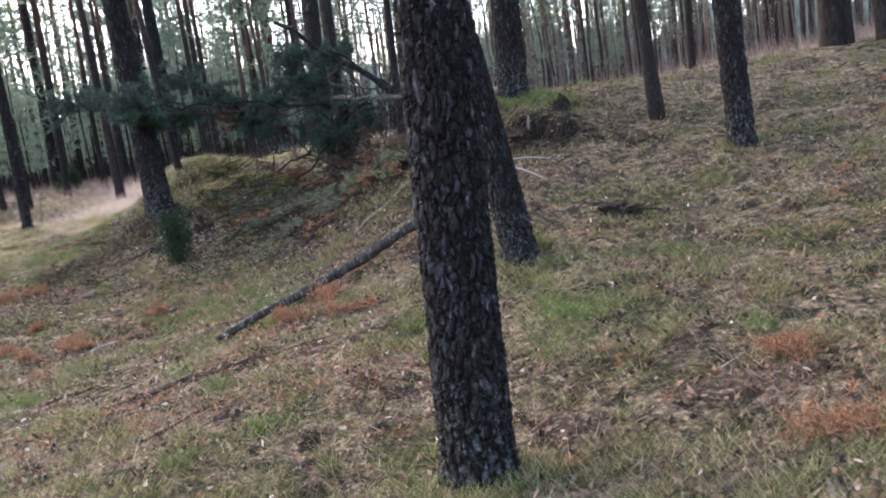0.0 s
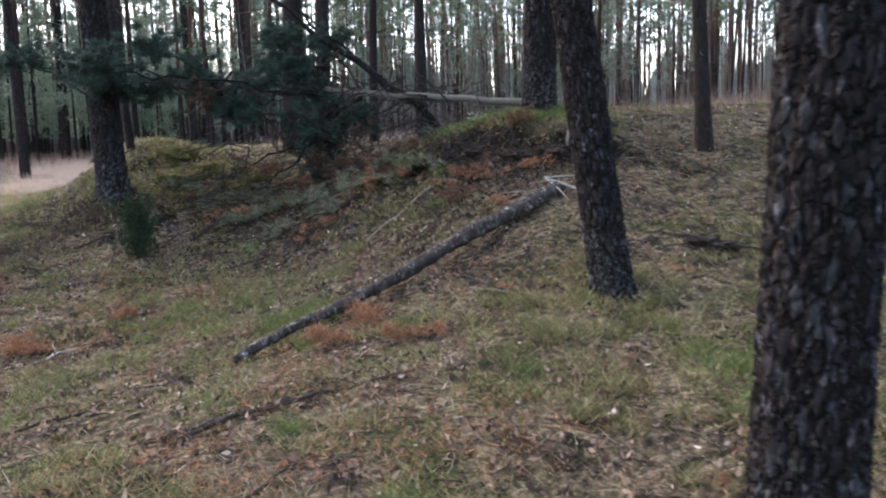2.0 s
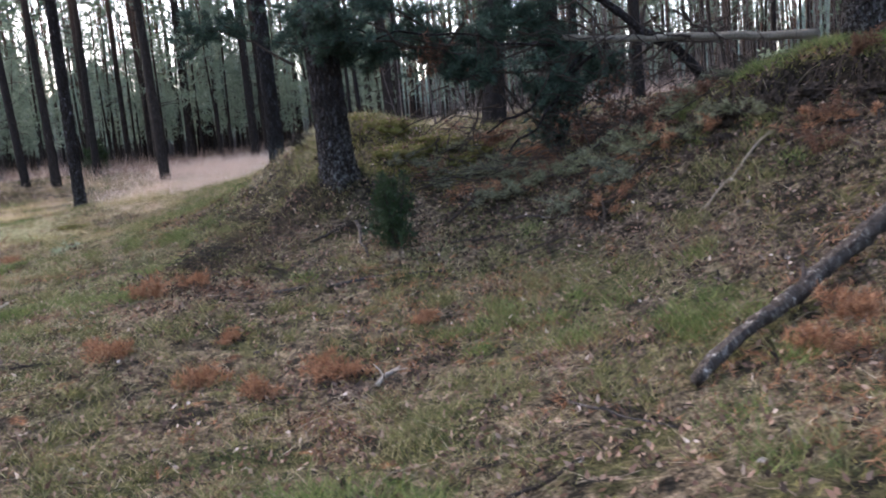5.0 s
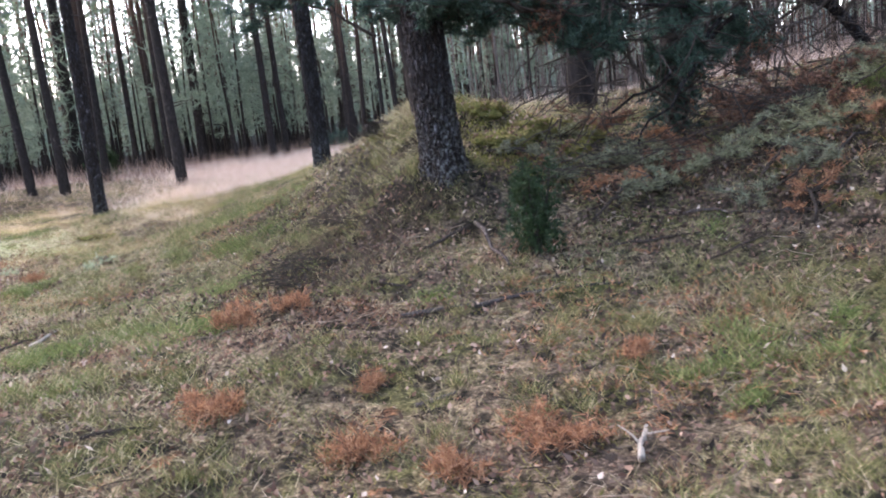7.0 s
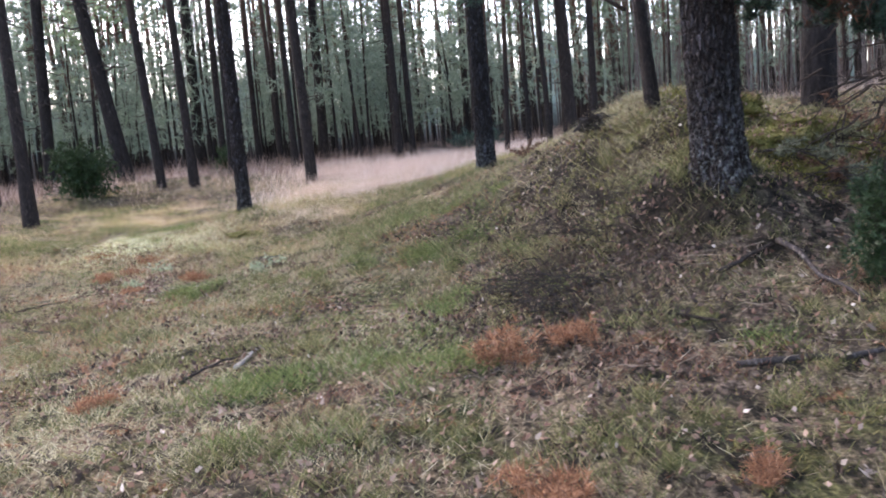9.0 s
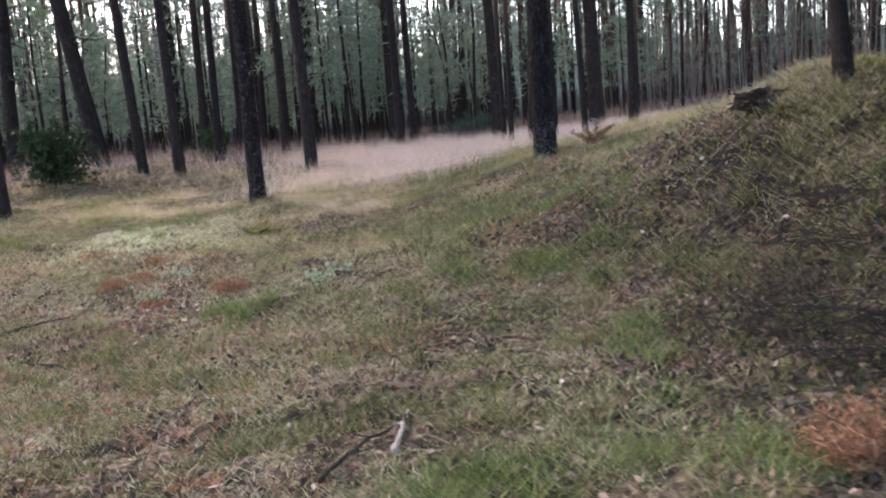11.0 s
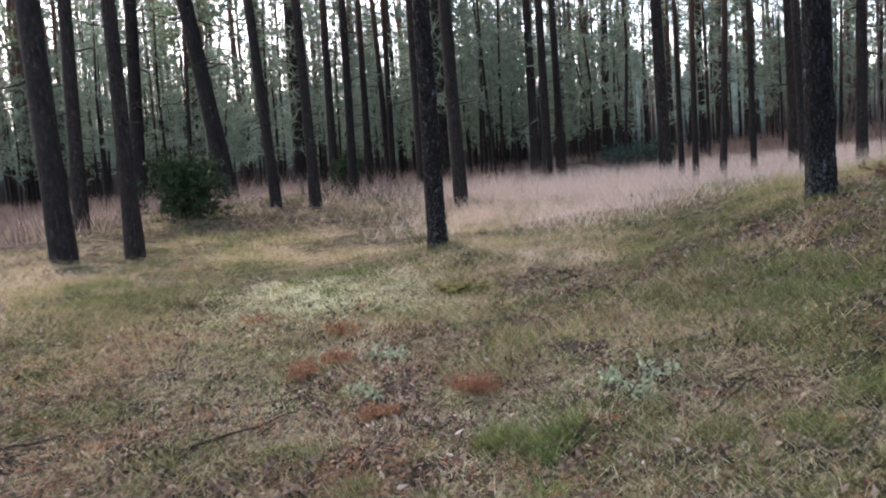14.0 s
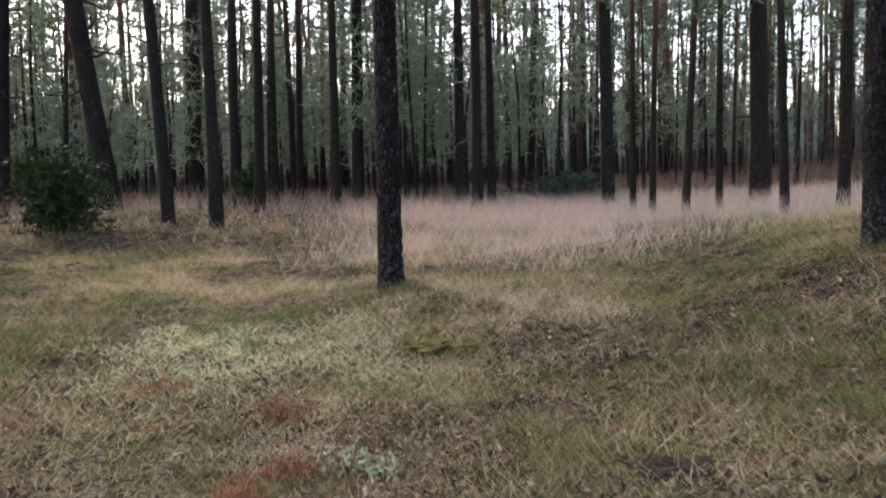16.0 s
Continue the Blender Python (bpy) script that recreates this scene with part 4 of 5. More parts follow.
mossy = scatter(320000, -15, 6, 2, 22, lambda x, y: (0.15 + 0.85 * walkside(x, y)) * patches(x + 60, y + 20, 0.75, 10, -0.06) * shaded(x, y) + np.exp(-(((x - 2.2) / 3.4) ** 2 + ((y - 9.5) / 3.6) ** 2)) * patches(x + 33, y + 41, 0.8, 8, 0.08))
tagged(mesh_object("olive_moss", *blades(mossy, 0.045, 0.005, 1.0), OLIVE), "olive-green moss carpet in patches", "moss", kind="stuff")
straw = scatter(36000, -16, 6, 1.5, 24, lambda x, y: (0.15 + 0.85 * walkside(x, y)) * (0.2 + 0.8 * patches(x + 9, y + 51, 0.8, 5)))
tagged(mesh_object("straw_stalks", *blades(straw + [0, 0, 0.015], 0.05, 0.0022, 3.6), STRAW), "long bleached grass stalks lying flat", "straw", kind="stuff")
# dark scraps that imitate shade between the tussocks and at the mound's foot
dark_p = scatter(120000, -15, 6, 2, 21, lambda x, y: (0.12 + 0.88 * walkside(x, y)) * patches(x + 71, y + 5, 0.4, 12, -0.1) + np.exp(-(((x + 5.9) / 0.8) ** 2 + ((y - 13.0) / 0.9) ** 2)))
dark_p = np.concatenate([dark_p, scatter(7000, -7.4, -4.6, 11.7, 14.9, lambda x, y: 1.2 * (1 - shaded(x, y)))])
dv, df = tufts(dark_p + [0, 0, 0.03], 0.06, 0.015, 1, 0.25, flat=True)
tagged(mesh_object("rotting_litter", dv, df, SHADE_LEAF), "dark leaf scraps standing in for shaded gaps in the grass", "leaves", kind="stuff")

DARK_TUFT = blade_material("dark_moss_and_sedge", ((0.0, (0.016, 0.018, 0.008)), (0.55, (0.055, 0.058, 0.022)), (0.9, (0.12, 0.1, 0.045)), (1.0, (0.28, 0.22, 0.13))))
dark_hubs = scatter(1500, -15, 6, 2.5, 21.5, lambda x, y: (0.1 + 0.9 * walkside(x, y)) * patches(x + 81, y + 37, 0.9, 7, -0.04))
sedge_p = np.repeat(dark_hubs, 90, 0)
sedge_p[:, :2] += rng.normal(size=(len(sedge_p), 2)) * np.repeat(rng.uniform(0.04, 0.14, len(dark_hubs)), 90)[:, None]
sedge_p[:, 2] = floor_z(sedge_p[:, 0], sedge_p[:, 1]) - 0.01
tagged(mesh_object("dark_sedge", *blades(sedge_p, 0.07, 0.0032, 1.2), DARK_TUFT), "dark olive moss and sedge clumps", "grass", kind="stuff")

HEATH = blade_material("dead_heather", ((0.0, (0.022, 0.018, 0.015)), (0.45, (0.055, 0.042, 0.034)), (0.7, (0.12, 0.085, 0.065)), (0.85, (0.09, 0.1, 0.04)), (1.0, (0.24, 0.19, 0.12))))
heath_p = scatter(480000, -19, 2, 11, 33, lambda x, y: (0.7 * np.exp(-(((x + 0.3) / 1.3) ** 2 + ((y - 13.6) / 0.55) ** 2))
                    + 0.8 * np.exp(-(((x + 15.3) / 1.6) ** 2 + ((y - 29.4) / 1.5) ** 2)) + 0.6 * np.exp(-(((x + 17.6) / 1.3) ** 2 + ((y - 28.2) / 1.0) ** 2)) + 0.6 * np.exp(-(((x + 12.2) / 1.5) ** 2 + ((y - 31) / 1.0) ** 2))) * patches(x, y + 5, 0.5, 5, 0.1))
slope_p = scatter(70000, -7.2, -4.2, 11.8, 15.6, lambda x, y: 1.0 * np.exp(-(((x + 5.6) / 0.75) ** 2 + ((y - 13.5) / 0.95) ** 2)) * patches(x, y + 5, 0.45, 9, -0.06))
heath_p = np.concatenate([heath_p, slope_p])
heath = mesh_object("dead_heather", *blades(heath_p, 0.13, 0.0032, 1.1), HEATH)
tagged(heath, "low dark dead heather and brush on the mound", "heather", kind="stuff")
VIVID = blade_material("fresh_green_grass", ((0.0, (0.045, 0.07, 0.02)), (0.6, (0.095, 0.135, 0.042)), (1.0, (0.24, 0.25, 0.1))))
fresh_hubs = scatter(260, -15, 5, 2.5, 20, lambda x, y: (0.1 + 0.9 * walkside(x, y)) * patches(x + 15, y + 8, 1.8, 5))
crest = np.stack([rng.uniform(-0.6, 2.2, 45), 12.75 + rng.normal(size=45) * 0.25, np.zeros(45)], -1)
crest[:, 1] -= 0.45 * (crest[:, 0] - 0.7)
foot = np.stack([-6.9 + rng.normal(size=16) * 0.6, 14.2 + rng.normal(size=16) * 1.2, np.zeros(16)], -1)
lush = np.concatenate([np.array([cx, cy, 0.0]) + rng.normal(size=(8, 3)) * [r_, r_, 0] for cx, cy, r_ in ((-7.68, 18.5, 0.35), (-3.0, 10.2, 0.3), (-7.8, 12.15, 0.15), (-6.7, 12.0, 0.22), (-6.9, 15.7, 0.4), (-1.9, 8.9, 0.2), (1.0, 6.0, 0.25), (-4.0, 7.2, 0.3), (-12.1, 21.4, 0.3), (-9.7, 16.0, 0.2))])
fresh_hubs = np.concatenate([fresh_hubs, crest, foot, lush])
fresh_p = np.repeat(fresh_hubs, 160, 0)
fresh_p[:, :2] += rng.normal(size=(len(fresh_p), 2)) * np.repeat(rng.uniform(0.04, 0.13, len(fresh_hubs)), 160)[:, None]
fresh_p[:, 2] = floor_z(fresh_p[:, 0], fresh_p[:, 1]) - 0.01
fresh = mesh_object("fresh_grass", *blades(fresh_p, 0.11, 0.0036, 1.1), VIVID)
tagged(fresh, "fresh bright green grass tufts", "grass", kind="stuff")

# ---- small things ----


def sprig(x, y, size):
    """A clump of rust-brown dead pine needles."""
    size *= 0.88
    m = int(60 * size / 0.2)
    cores = rng.normal(size=(4, 3)) * [size * 0.42, size * 0.38, size * 0.08]
    p = cores[rng.integers(0, 4, m)] + rng.normal(size=(m, 3)) * [size * 0.2, size * 0.2, size * 0.13] + [0, 0, size * 0.16]
    p[:, 2] = np.abs(p[:, 2])
    p += on_floor(x, y)
    return tagged(mesh_object("dead_pine_sprig", *tufts(p, 0.075, 0.0035, 16, 0.5), RUST), "clump of rust-brown dead pine needles on grass", "dead needles", "rusty sprigs")


for x, y, size in ((-0.89, 7.7, 0.24), (-1.2, 8.35, 0.32), (-1.5, 8.0, 0.28), (1.65, 3.6, 0.45), (2.05, 4.6, 0.34), (-5.43, 9.6, 0.4), (-4.37, 9.5, 0.36), (-6.2, 10.4, 0.34), (-5.2, 10.4, 0.2), (-3.64, 10.4, 0.2),
                   (-11.5, 17.78, 0.28), (-10.05, 17.2, 0.34), (-10.8, 16.8, 0.22), (-6.24, 12.0, 0.36), (-5.95, 12.1, 0.26), (-8.9, 12.0, 0.2), (5.5, 9.5, 0.5), (-4.85, 9.3, 0.24), (-11.5, 19.3, 0.24), (-12.6, 19.75, 0.24), (-11.5, 18.15, 0.26), (0.3, 10.3, 0.18)):
    sprig(x, y, size)


def stick(a, b, thick, material, label, lift=0.02, crook=0.12):
    a, b = on_floor(*a, lift), on_floor(*b, lift)
    n = 10
    line = bent(a, b, n, 0.0, crook)
    line[:, 2] = np.maximum(line[:, 2], floor_z(line[:, 0], line[:, 1]) + thick * 0.6)
    ob = mesh_object("fallen_branch", *tube(line, np.linspace(thick, thick * 0.5, n), 7, 0.06), material, smooth=True)
    tagged(ob, label, "branch", "fallen branches")
    for k in (3, 6):
        d = rng.normal(size=3) * [0.08, 0.08, 0.03] + [0, 0, 0.03]
        mesh_object("side_twig", *tube(bent(line[k], line[k] + d, 4, 0, 0.1), np.linspace(thick * 0.4, thick * 0.15, 4), 5), material, ob)
    return ob


def bough(x, y, turn, length, material, label, rise=0.12):
    """A pine branch lying on the ground with its side twigs and needles."""
    root = new("pine_bough")
    tagged(root, label, "branch", "fallen pine boughs")
    s_ = np.linspace(0, 1, 9)
    px, py = x + math.cos(turn) * length * (s_ - 0.5), y + math.sin(turn) * length * (s_ - 0.5)
    line = np.stack([px, py, floor_z(px, py) + 0.02 + rise * np.sin(s_ * 3.1)], -1)
    line[1:-1] += rng.normal(size=(7, 3)) * 0.02
    mesh_object("stem", *tube(line, np.linspace(0.016, 0.005, 9), 6), TWIG, root)
    twigs, spots, aims = [], [], []
    for k in range(int(22 * length)):
        a = line[int(rng.integers(1, 9))]
        th = turn + rng.choice([-1, 1]) * rng.uniform(0.5, 1.1)
        d = np.array([math.cos(th), math.sin(th), rng.uniform(-0.15, 0.45)]) * rng.uniform(0.12, 0.38)
        b = a + d
        b[2] = max(b[2], float(floor_z(b[0], b[1])) + 0.02)
        twigs.append(tube(bent(a, b, 4, 0, 0.15), np.linspace(0.006, 0.003, 4), 4, cap=False))
        t = rng.uniform(0.3, 1.05, 9)[:, None]
        spots.append(a + (b - a) * t)
        aims.append(np.repeat(d[None] * 2.5, 9, 0))
    tagged(mesh_object("twigwork", *joined(twigs), TWIG, root), kind="stuff")
    tagged(mesh_object("needles", *tufts(np.concatenate(spots), 0.075, 0.0045, 9, 0.25, np.concatenate(aims)), material, root), kind="stuff")
    return root


dull_bough, rusty_bough = "fallen pine branch with dull grey-green needles in the hollow", "fallen pine branch with rust-brown dead needles in the hollow"
for x, y, turn, length in ((-1.9, 12.9, 2.9, 1.3), (-1.6, 12.2, 3.3, 1.2), (-1.1, 12.6, 2.6, 1.4), (-0.6, 13.1, 3.0, 1.2), (-2.4, 13.7, 0.5, 1.1), (-3.0, 13.9, 0.2, 1.2), (-2.2, 14.4, 3.4, 1.2), (-3.2, 14.9, 1.0, 1.0),
                           (-0.2, 13.6, 2.8, 1.3), (-3.6, 14.3, -0.6, 0.9), (-0.3, 12.2, 2.4, 1.0), (-1.3, 13.5, 0.3, 1.3), (-2.9, 13.0, 0.4, 0.8)):
    bough(x, y, turn, length, DULL, dull_bough)
for x, y, turn, length in ((-2.7, 13.3, 2.5, 0.7), (-2.1, 15.0, 0.4, 0.8), (-1.5, 12.7, 0.4, 0.7), (-0.6, 12.4, 3.0, 0.8), (0.2, 11.2, 2.5, 0.6), (0.7, 11.0, 0.3, 0.5), (-1.7, 11.9, 1.0, 0.6)):
    bough(x, y, turn, length, RUST, rusty_bough, 0.08)

dark_stick, grey_stick, pale_stick = "thin dark fallen branch lying in the grass", "grey weathered fallen branch on dead leaves", "pale barkless stick lying in the grass"
for a, b, r0, m, text in (((-3.86, 6.1), (-3.63, 6.86), 0.032, WHITE_WOOD, pale_stick), ((-4.0, 9.1), (-3.86, 9.48), 0.018, WHITE_WOOD, pale_stick), ((-5.05, 11.55), (-3.4, 11.45), 0.02, DEAD_WOOD, grey_stick),
                          ((-4.8, 12.8), (-4.35, 13.02), 0.02, TWIG, dark_stick), ((-4.3, 13.05), (-4.15, 12.05), 0.022, DEAD_WOOD, grey_stick), ((-2.35, 6.1), (-0.95, 6.8), 0.014, TWIG, dark_stick),
                          ((-0.32, 8.79), (0.12, 8.1), 0.012, DEAD_WOOD, grey_stick), ((-8.45, 12.25), (-8.15, 12.74), 0.012, TWIG, dark_stick), ((-8.14, 12.45), (-8.1, 12.95), 0.018, WHITE_WOOD, pale_stick),
                          ((-11.25, 15.15), (-10.75, 14.9), 0.014, TWIG, dark_stick), ((-0.1, 11.65), (-1.15, 10.95), 0.018, PALE_WOOD, pale_stick), ((-6.85, 10.05), (-6.55, 10.15), 0.012, TWIG, dark_stick),
                          ((1.64, 8.85), (2.3, 8.3), 0.018, TWIG, dark_stick), ((-2.9, 8.2), (-2.5, 7.5), 0.01, DEAD_WOOD, grey_stick), ((-5.6, 12.4), (-5.0, 12.1), 0.018, TWIG, dark_stick),
                          ((-3.6, 6.9), (-3.0, 7.3), 0.012, TWIG, dark_stick), ((-2.0, 5.0), (-1.6, 5.7), 0.012, TWIG, dark_stick), ((0.4, 10.6), (0.9, 11.2), 0.014, TWIG, dark_stick),
                          ((-12.0, 16.2), (-11.4, 16.95), 0.013, TWIG, dark_stick), ((-13.3, 16.4), (-12.8, 16.9), 0.01, TWIG, dark_stick), ((-0.3, 8.5), (0.2, 8.0), 0.012, PALE_WOOD, pale_stick), ((-3.3, 12.2), (-2.5, 12.0), 0.012, TWIG, dark_stick),
                          ((-2.6, 12.4), (-1.9, 11.9), 0.014, DEAD_WOOD, grey_stick), ((-2.9, 11.6), (-2.2, 11.7), 0.011, TWIG, dark_stick), ((-6.3, 11.4), (-6.0, 11.6), 0.01, TWIG, dark_stick), ((-5.0, 10.1), (-4.75, 10.2), 0.016, DEAD_WOOD, grey_stick),
                          ((-8.7, 16.0), (-8.35, 16.4), 0.01, TWIG, dark_stick), ((1.9, 9.0), (2.5, 8.6), 0.012, DEAD_WOOD, grey_stick), ((-2.4, 6.2), (-1.5, 6.6), 0.016, DEAD_WOOD, grey_stick)):
    stick(a, b, r0, m, text)


def lump(name, x, y, wide, tall, seed, label, category, material=TWIG, roots=8, rough=1.0):
    """A rotten stump or root plate, rough and dark, with hair roots."""
    bm = bmesh.new()
    bmesh.ops.create_icosphere(bm, subdivisions=4, radius=1.0)
    for vert in bm.verts:
        d = vert.co.normalized()
        r = 1 + 0.5 * noise.noise(d * 2.1 + Vector((seed, 0, 0))) + rough * (0.4 * noise.noise(d * 7 + Vector((0, seed, 0))) + 0.2 * noise.noise(d * 17))
        top = 0.75 if d.z > 0.6 else 1.0
        vert.co = Vector((d.x * r * wide / 2, d.y * r * wide / 2.4, d.z * r * tall * top))
    me = bpy.data.meshes.new(name)
    bm.to_mesh(me)
    bm.free()
    me.materials.append(material)
    ob = new(name, me)
    ob.location = on_floor(x, y, 0.0)
    tagged(ob, label, category)
    for k in range(roots):
        th = rng.uniform(0, 6.28)
        a = np.array([math.cos(th) * wide * 0.3, math.sin(th) * wide * 0.28, tall * 0.4])
        mesh_object("root", *tube(bent(a, a + [math.cos(th) * 0.16, math.sin(th) * 0.16, rng.uniform(-0.12, 0.08)], 5, 0.02, 0.2), np.linspace(0.012, 0.004, 5), 5), TWIG, ob)
    return ob


mg = Graph("thick_moss", 1.0, 0.05)
moss_fine = mg.noise(60.0, 5.0, 0.7)
mg.bump(moss_fine, 0.6, 0.012)
THICK_MOSS = mg.paint(mg.mix(mg.band(mg.noise(7.0, 4.0, 0.6), 0.4, 0.65), mg.ramp(moss_fine, (0.35, (0.035, 0.04, 0.011)), (0.65, (0.14, 0.132, 0.04))), mg.ramp(moss_fine, (0.35, (0.05, 0.045, 0.02)), (0.65, (0.2, 0.16, 0.07)))))
for n, (x, y, wide, tall) in enumerate(((-3.35, 15.3, 0.8, 0.2), (-3.0, 15.05, 0.6, 0.17), (-3.75, 14.85, 0.65, 0.16), (-3.45, 14.45, 0.55, 0.15), (-2.75, 15.45, 0.55, 0.15), (-3.9, 15.5, 0.6, 0.14), (-3.05, 14.6, 0.4, 0.1))):
    cushion = lump("moss_cushion", x, y, wide, tall, 30 + n, "thick yellow-green moss cushion on the mound", "moss", THICK_MOSS, 0, 0.35)
    crust = np.array([v_.co[:] for v_ in cushion.data.vertices if v_.co[2] > -0.02])
    crust = np.repeat(crust, 3, 0) + rng.normal(size=(3 * len(crust), 3)) * 0.012
    tagged(mesh_object("moss_fronds", *blades(crust, 0.035, 0.006, 1.0), MOSS if n % 3 == 1 else OLIVE, cushion), kind="stuff")
    tagged(mesh_object("fallen_leaves", *tufts(crust[rng.integers(0, len(crust), 110)] + [0, 0, 0.02], 0.06, 0.015, 1, 0.1, flat=True), LEAF, cushion), kind="stuff")
    cushion.location[2] -= 0.03
lump("rotten_stump", -5.12, 16.05, 0.42, 0.13, 3, "dark rotten stump on the mossy mound", "stump")
lump("rotten_stump", 1.9, 8.55, 0.42, 0.1, 8, "low dark rotten stump in the grassy slope", "stump")
lump("rotten_stump", 1.95, 11.6, 0.2, 0.24, 12, "small dark broken stump on the bank", "stump")
lump("rotten_stump", -9.35, 17.85, 0.4, 0.07, 21, "low dark rotten stump sunk in mossy grass", "stump")
lump("mossy_hump", -10.55, 20.75, 0.6, 0.07, 25, "low brown mossy hump in the clearing", "moss", THICK_MOSS, 0, 0.8)
sg = Graph("dark_soil", 0.95, 0.1)
soil_fine = sg.noise(38.0, 6.0, 0.7)
sg.bump(soil_fine, 1.0, 0.03)
SOIL = sg.paint(sg.ramp(soil_fine, (0.35, (0.012, 0.009, 0.007)), (0.55, (0.045, 0.033, 0.026)), (0.72, (0.13, 0.1, 0.08))))
for n, (x, y, wide, tall) in enumerate(((-0.3, 12.45, 0.4, 0.14), (0.1, 12.2, 0.3, 0.16), (0.45, 11.95, 0.45, 0.15), (0.85, 11.6, 0.35, 0.13), (1.25, 11.35, 0.4, 0.14), (0.25, 11.8, 0.22, 0.09), (0.7, 11.35, 0.2, 0.09), (-0.45, 12.1, 0.24, 0.1))):
    lump("earth_clod", x, y, wide, tall, 50 + n, "dark clod of earth and roots slipped from the bank", "earth", SOIL, 5)
stub = mesh_object("snapped_sapling", *tube([on_floor(1.43, 11.4, -0.05), on_floor(1.43, 11.4, 0.12), on_floor(1.45, 11.41, 0.22)], [0.022, 0.02, 0.012], 7), PALE_WOOD)
tagged(stub, "short pale snapped sapling on the bank", "sapling")


def brush_pile(x, y, wide, tall, n, label):
    root = new("brush_pile")
    root.location = on_floor(x, y)
    tagged(root, label, "brush")
    lines = []
    for k in range(n):
        a = np.array([rng.normal() * wide * 0.3, rng.normal() * wide * 0.25, abs(rng.normal()) * tall * 0.4 + 0.02])
        b = a + np.array([rng.normal() * wide * 0.4, rng.normal() * wide * 0.4, rng.normal() * tall * 0.4])
        b[2] = max(b[2], 0.01)
        lines.append(tube(bent(a, b, 5, -0.02, 0.25), np.linspace(0.006, 0.002, 5) * (0.7 + wide * 0.2), 4, cap=False))
    tagged(mesh_object("brushwood", *joined(lines), TWIG, root), kind="stuff")
    return root


brush_pile(-5.7, 13.2, 0.55, 0.16, 45, "heap of thin dark dead branches at the foot of the mound")
for x, y, wide in ((-5.5, 13.9, 0.7), (-5.95, 12.75, 0.6), (-5.25, 14.4, 0.6), (-6.15, 13.3, 0.5)):
    brush_pile(x, y, wide, 0.2, 60, "heap of thin dark dead branches on the slope of the mound")
brush_pile(-7.6, 36.0, 2.2, 0.7, 120, "large heap of cut branches at the forest edge")
brush_pile(-2.0, 13.7, 1.8, 0.45, 70, "tangle of dead branches in the shaded hollow")
brush_pile(-3.0, 14.0, 1.4, 0.45, 50, "tangle of dead branches in the shaded hollow")
brush_pile(-0.7, 13.8, 1.3, 0.35, 90, "tangle of dead branches in the shaded hollow")
brush_pile(0.4, 13.7, 1.1, 0.35, 80, "tangle of dead branches on the bank under the fallen stem")
bush("fallen_pine_top", -6.5, 36.8, 0.95, 2.6, 420, NEEDLES_DARK, "heap of cut grey-green pine tops at the forest edge", "brush", 9, 0.2)


def bracken(x, y, size, material=BRACKEN):
    lines = []
    for k in range(9):
        th, ln = rng.uniform(0, 6.28), size * rng.uniform(0.6, 1.1)
        lines.append(bent((0, 0, 0), (math.cos(th) * ln, math.sin(th) * ln, ln * rng.uniform(0.3, 0.9)), 9, -0.12 * ln, 0.1))
    p = np.concatenate(lines)
    p = np.repeat(p, 4, 0) + rng.normal(size=(len(p) * 4, 3)) * 0.04 * size
    p[:, 2] = np.abs(p[:, 2])
    return tagged(mesh_object("dead_bracken", *tufts(p + on_floor(x, y), 0.13 * size, 0.014 * size, 6, 0.1), material), "withered brown bracken fronds", "fern", "withered bracken")


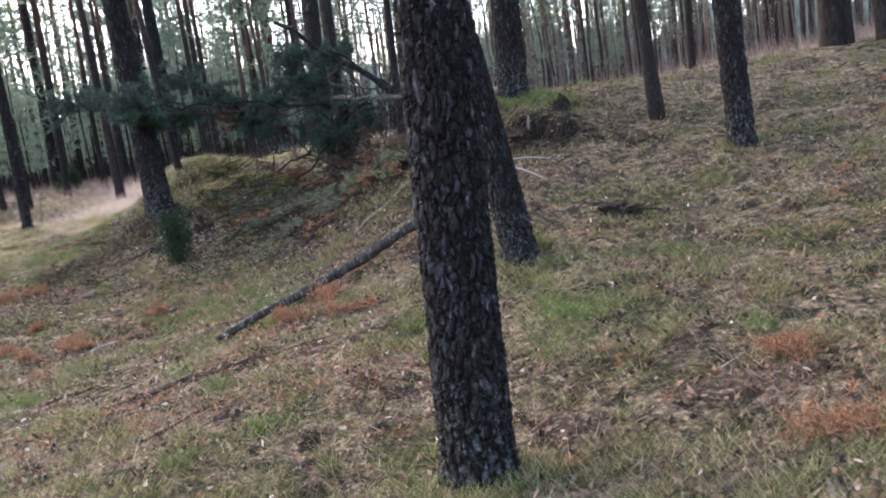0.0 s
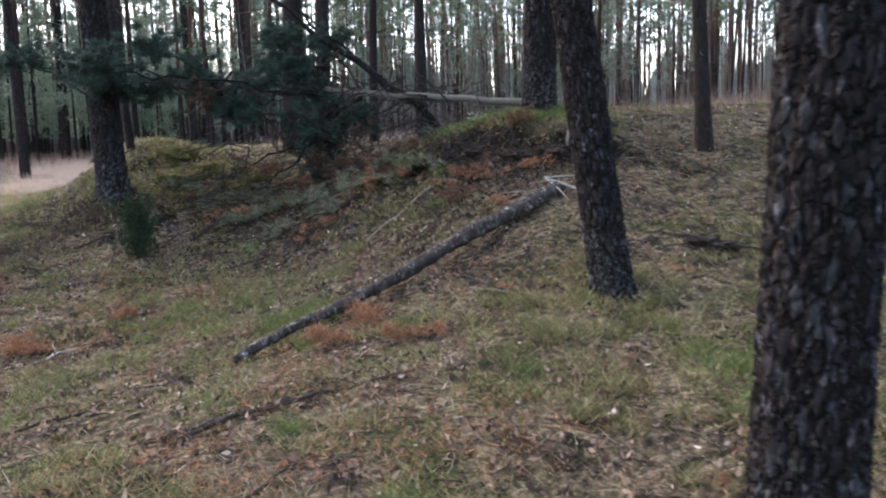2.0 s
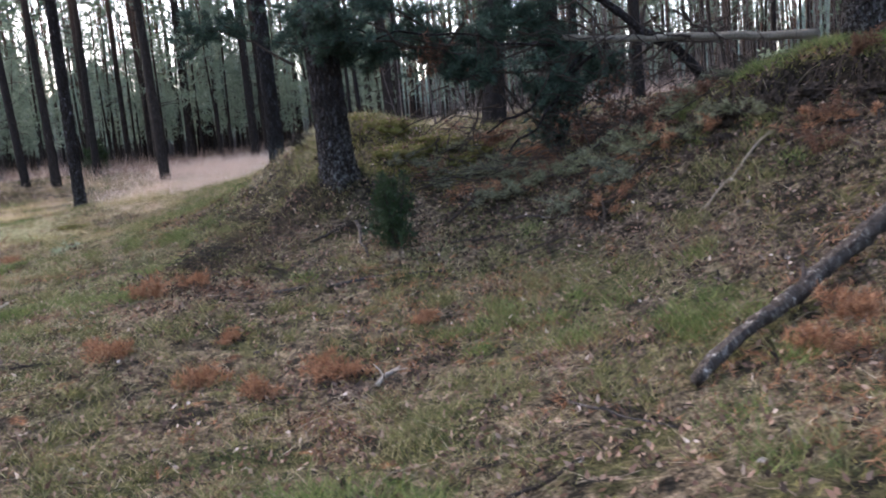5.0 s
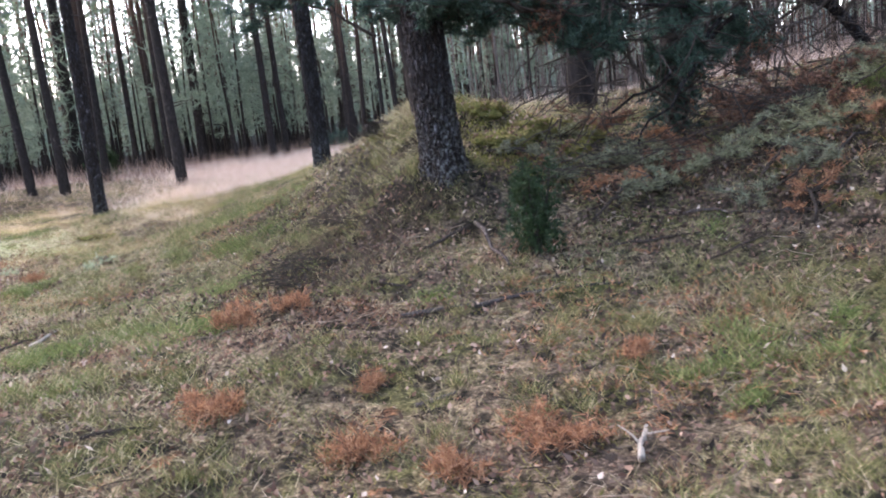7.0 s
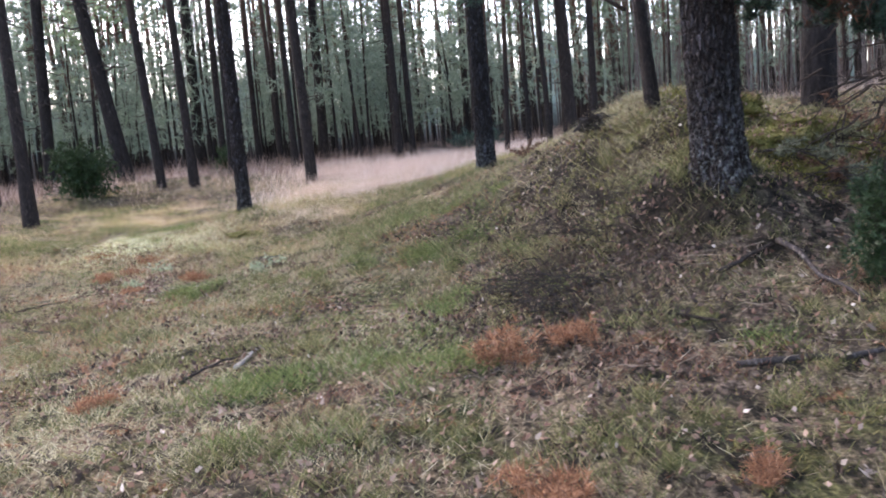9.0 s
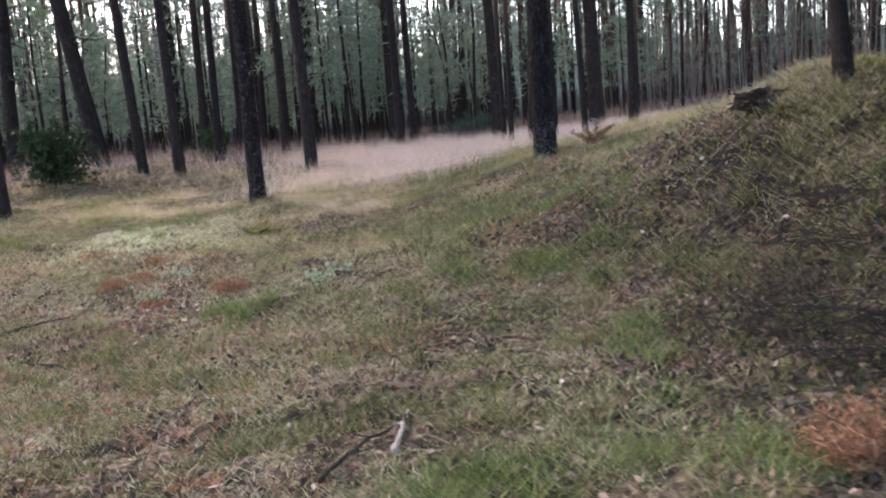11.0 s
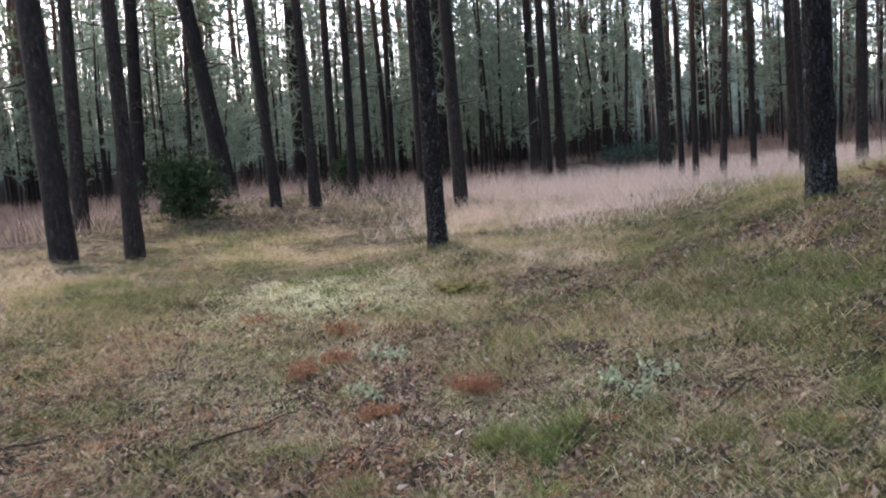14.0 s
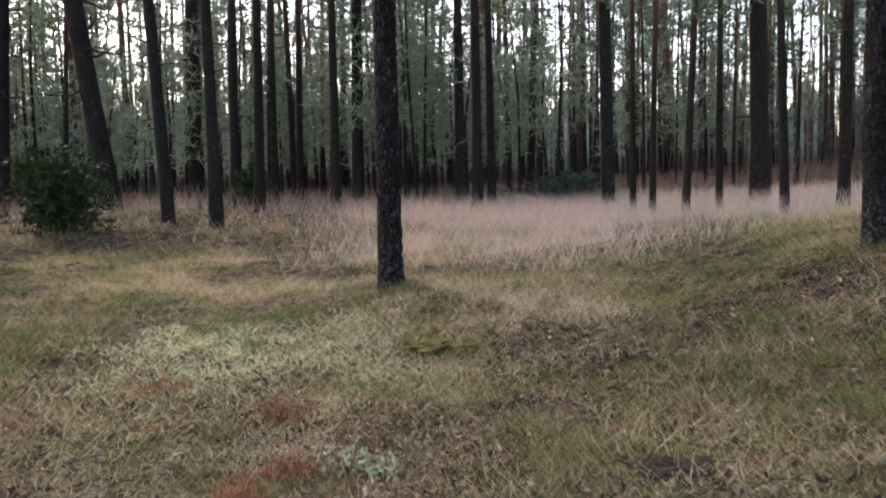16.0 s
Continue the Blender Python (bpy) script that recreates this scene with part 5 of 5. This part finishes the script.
for x, y, size in ((-1.1, 14.2, 0.6), (-0.5, 13.9, 0.55), (-0.75, 14.5, 0.65), (-0.2, 13.2, 0.4), (0.9, 12.0, 0.35), (-1.9, 14.4, 0.4), (-2.3, 13.4, 0.4), (-3.4, 14.2, 0.35), (-0.9, 13.2, 0.4), (0.2, 11.3, 0.35), (-0.1, 10.8, 0.3), (-2.6, 15.4, 0.5), (-5.7, 21.0, 0.35)):
    bracken(x, y, size)


def seedling(x, y, size):
    root = new("seedling")
    root.location = on_floor(x, y)
    tagged(root, "small pale green leafy seedling in the grass", "plant", "seedlings")
    for k in range(6):
        th = k * 1.05 + rng.uniform(0, 0.5)
        end = np.array([math.cos(th) * size * 0.6, math.sin(th) * size * 0.6, size * rng.uniform(0.4, 0.9)])
        mesh_object("stem", *tube(bent((0, 0, 0), end, 5, 0, 0.1), np.linspace(0.004, 0.002, 5), 4), TWIG, root)
        p = end * rng.uniform(0.5, 1.0, 5)[:, None] + rng.normal(size=(5, 3)) * 0.02
        mesh_object("leaves", *tufts(p, 0.055, 0.012, 2, 0.2, flat=True), SEEDLING, root)
    return root


for x, y, size in ((-8.9, 16.55, 0.16), (-9.05, 16.35, 0.12), (-10.9, 17.2, 0.12), (-11.05, 17.3, 0.1), (-11.05, 18.25, 0.17), (-10.85, 18.1, 0.13), (-9.2, 16.7, 0.12), (0.7, 13.4, 0.22)):
    seedling(x, y, size)


# roots and torn turf that hang over the slipped edge of the bank
roots_ = []
for k in range(90):
    along = rng.uniform(0.02, 1.05)
    bx, by = -0.5 + 2.4 * along + rng.normal() * 0.03, 12.8 - 1.7 * along + rng.normal() * 0.03
    drop = rng.uniform(0.12, 0.4)
    ex, ey = bx - 0.578 * drop + rng.normal() * 0.07, by - 0.816 * drop + rng.normal() * 0.05
    a = np.array([bx + 0.05, by + 0.07, float(floor_z(bx + 0.06, by + 0.08)) + 0.02])
    b = np.array([ex, ey, float(floor_z(ex, ey)) + rng.uniform(0.0, 0.08)])
    roots_.append(tube(bent(a, b, 6, -0.03, 0.25), np.linspace(0.007, 0.002, 6), 4, cap=False))
tagged(mesh_object("hanging_roots", *joined(roots_), TWIG), "dark hair roots hanging from the slipped turf edge", "roots", kind="stuff")
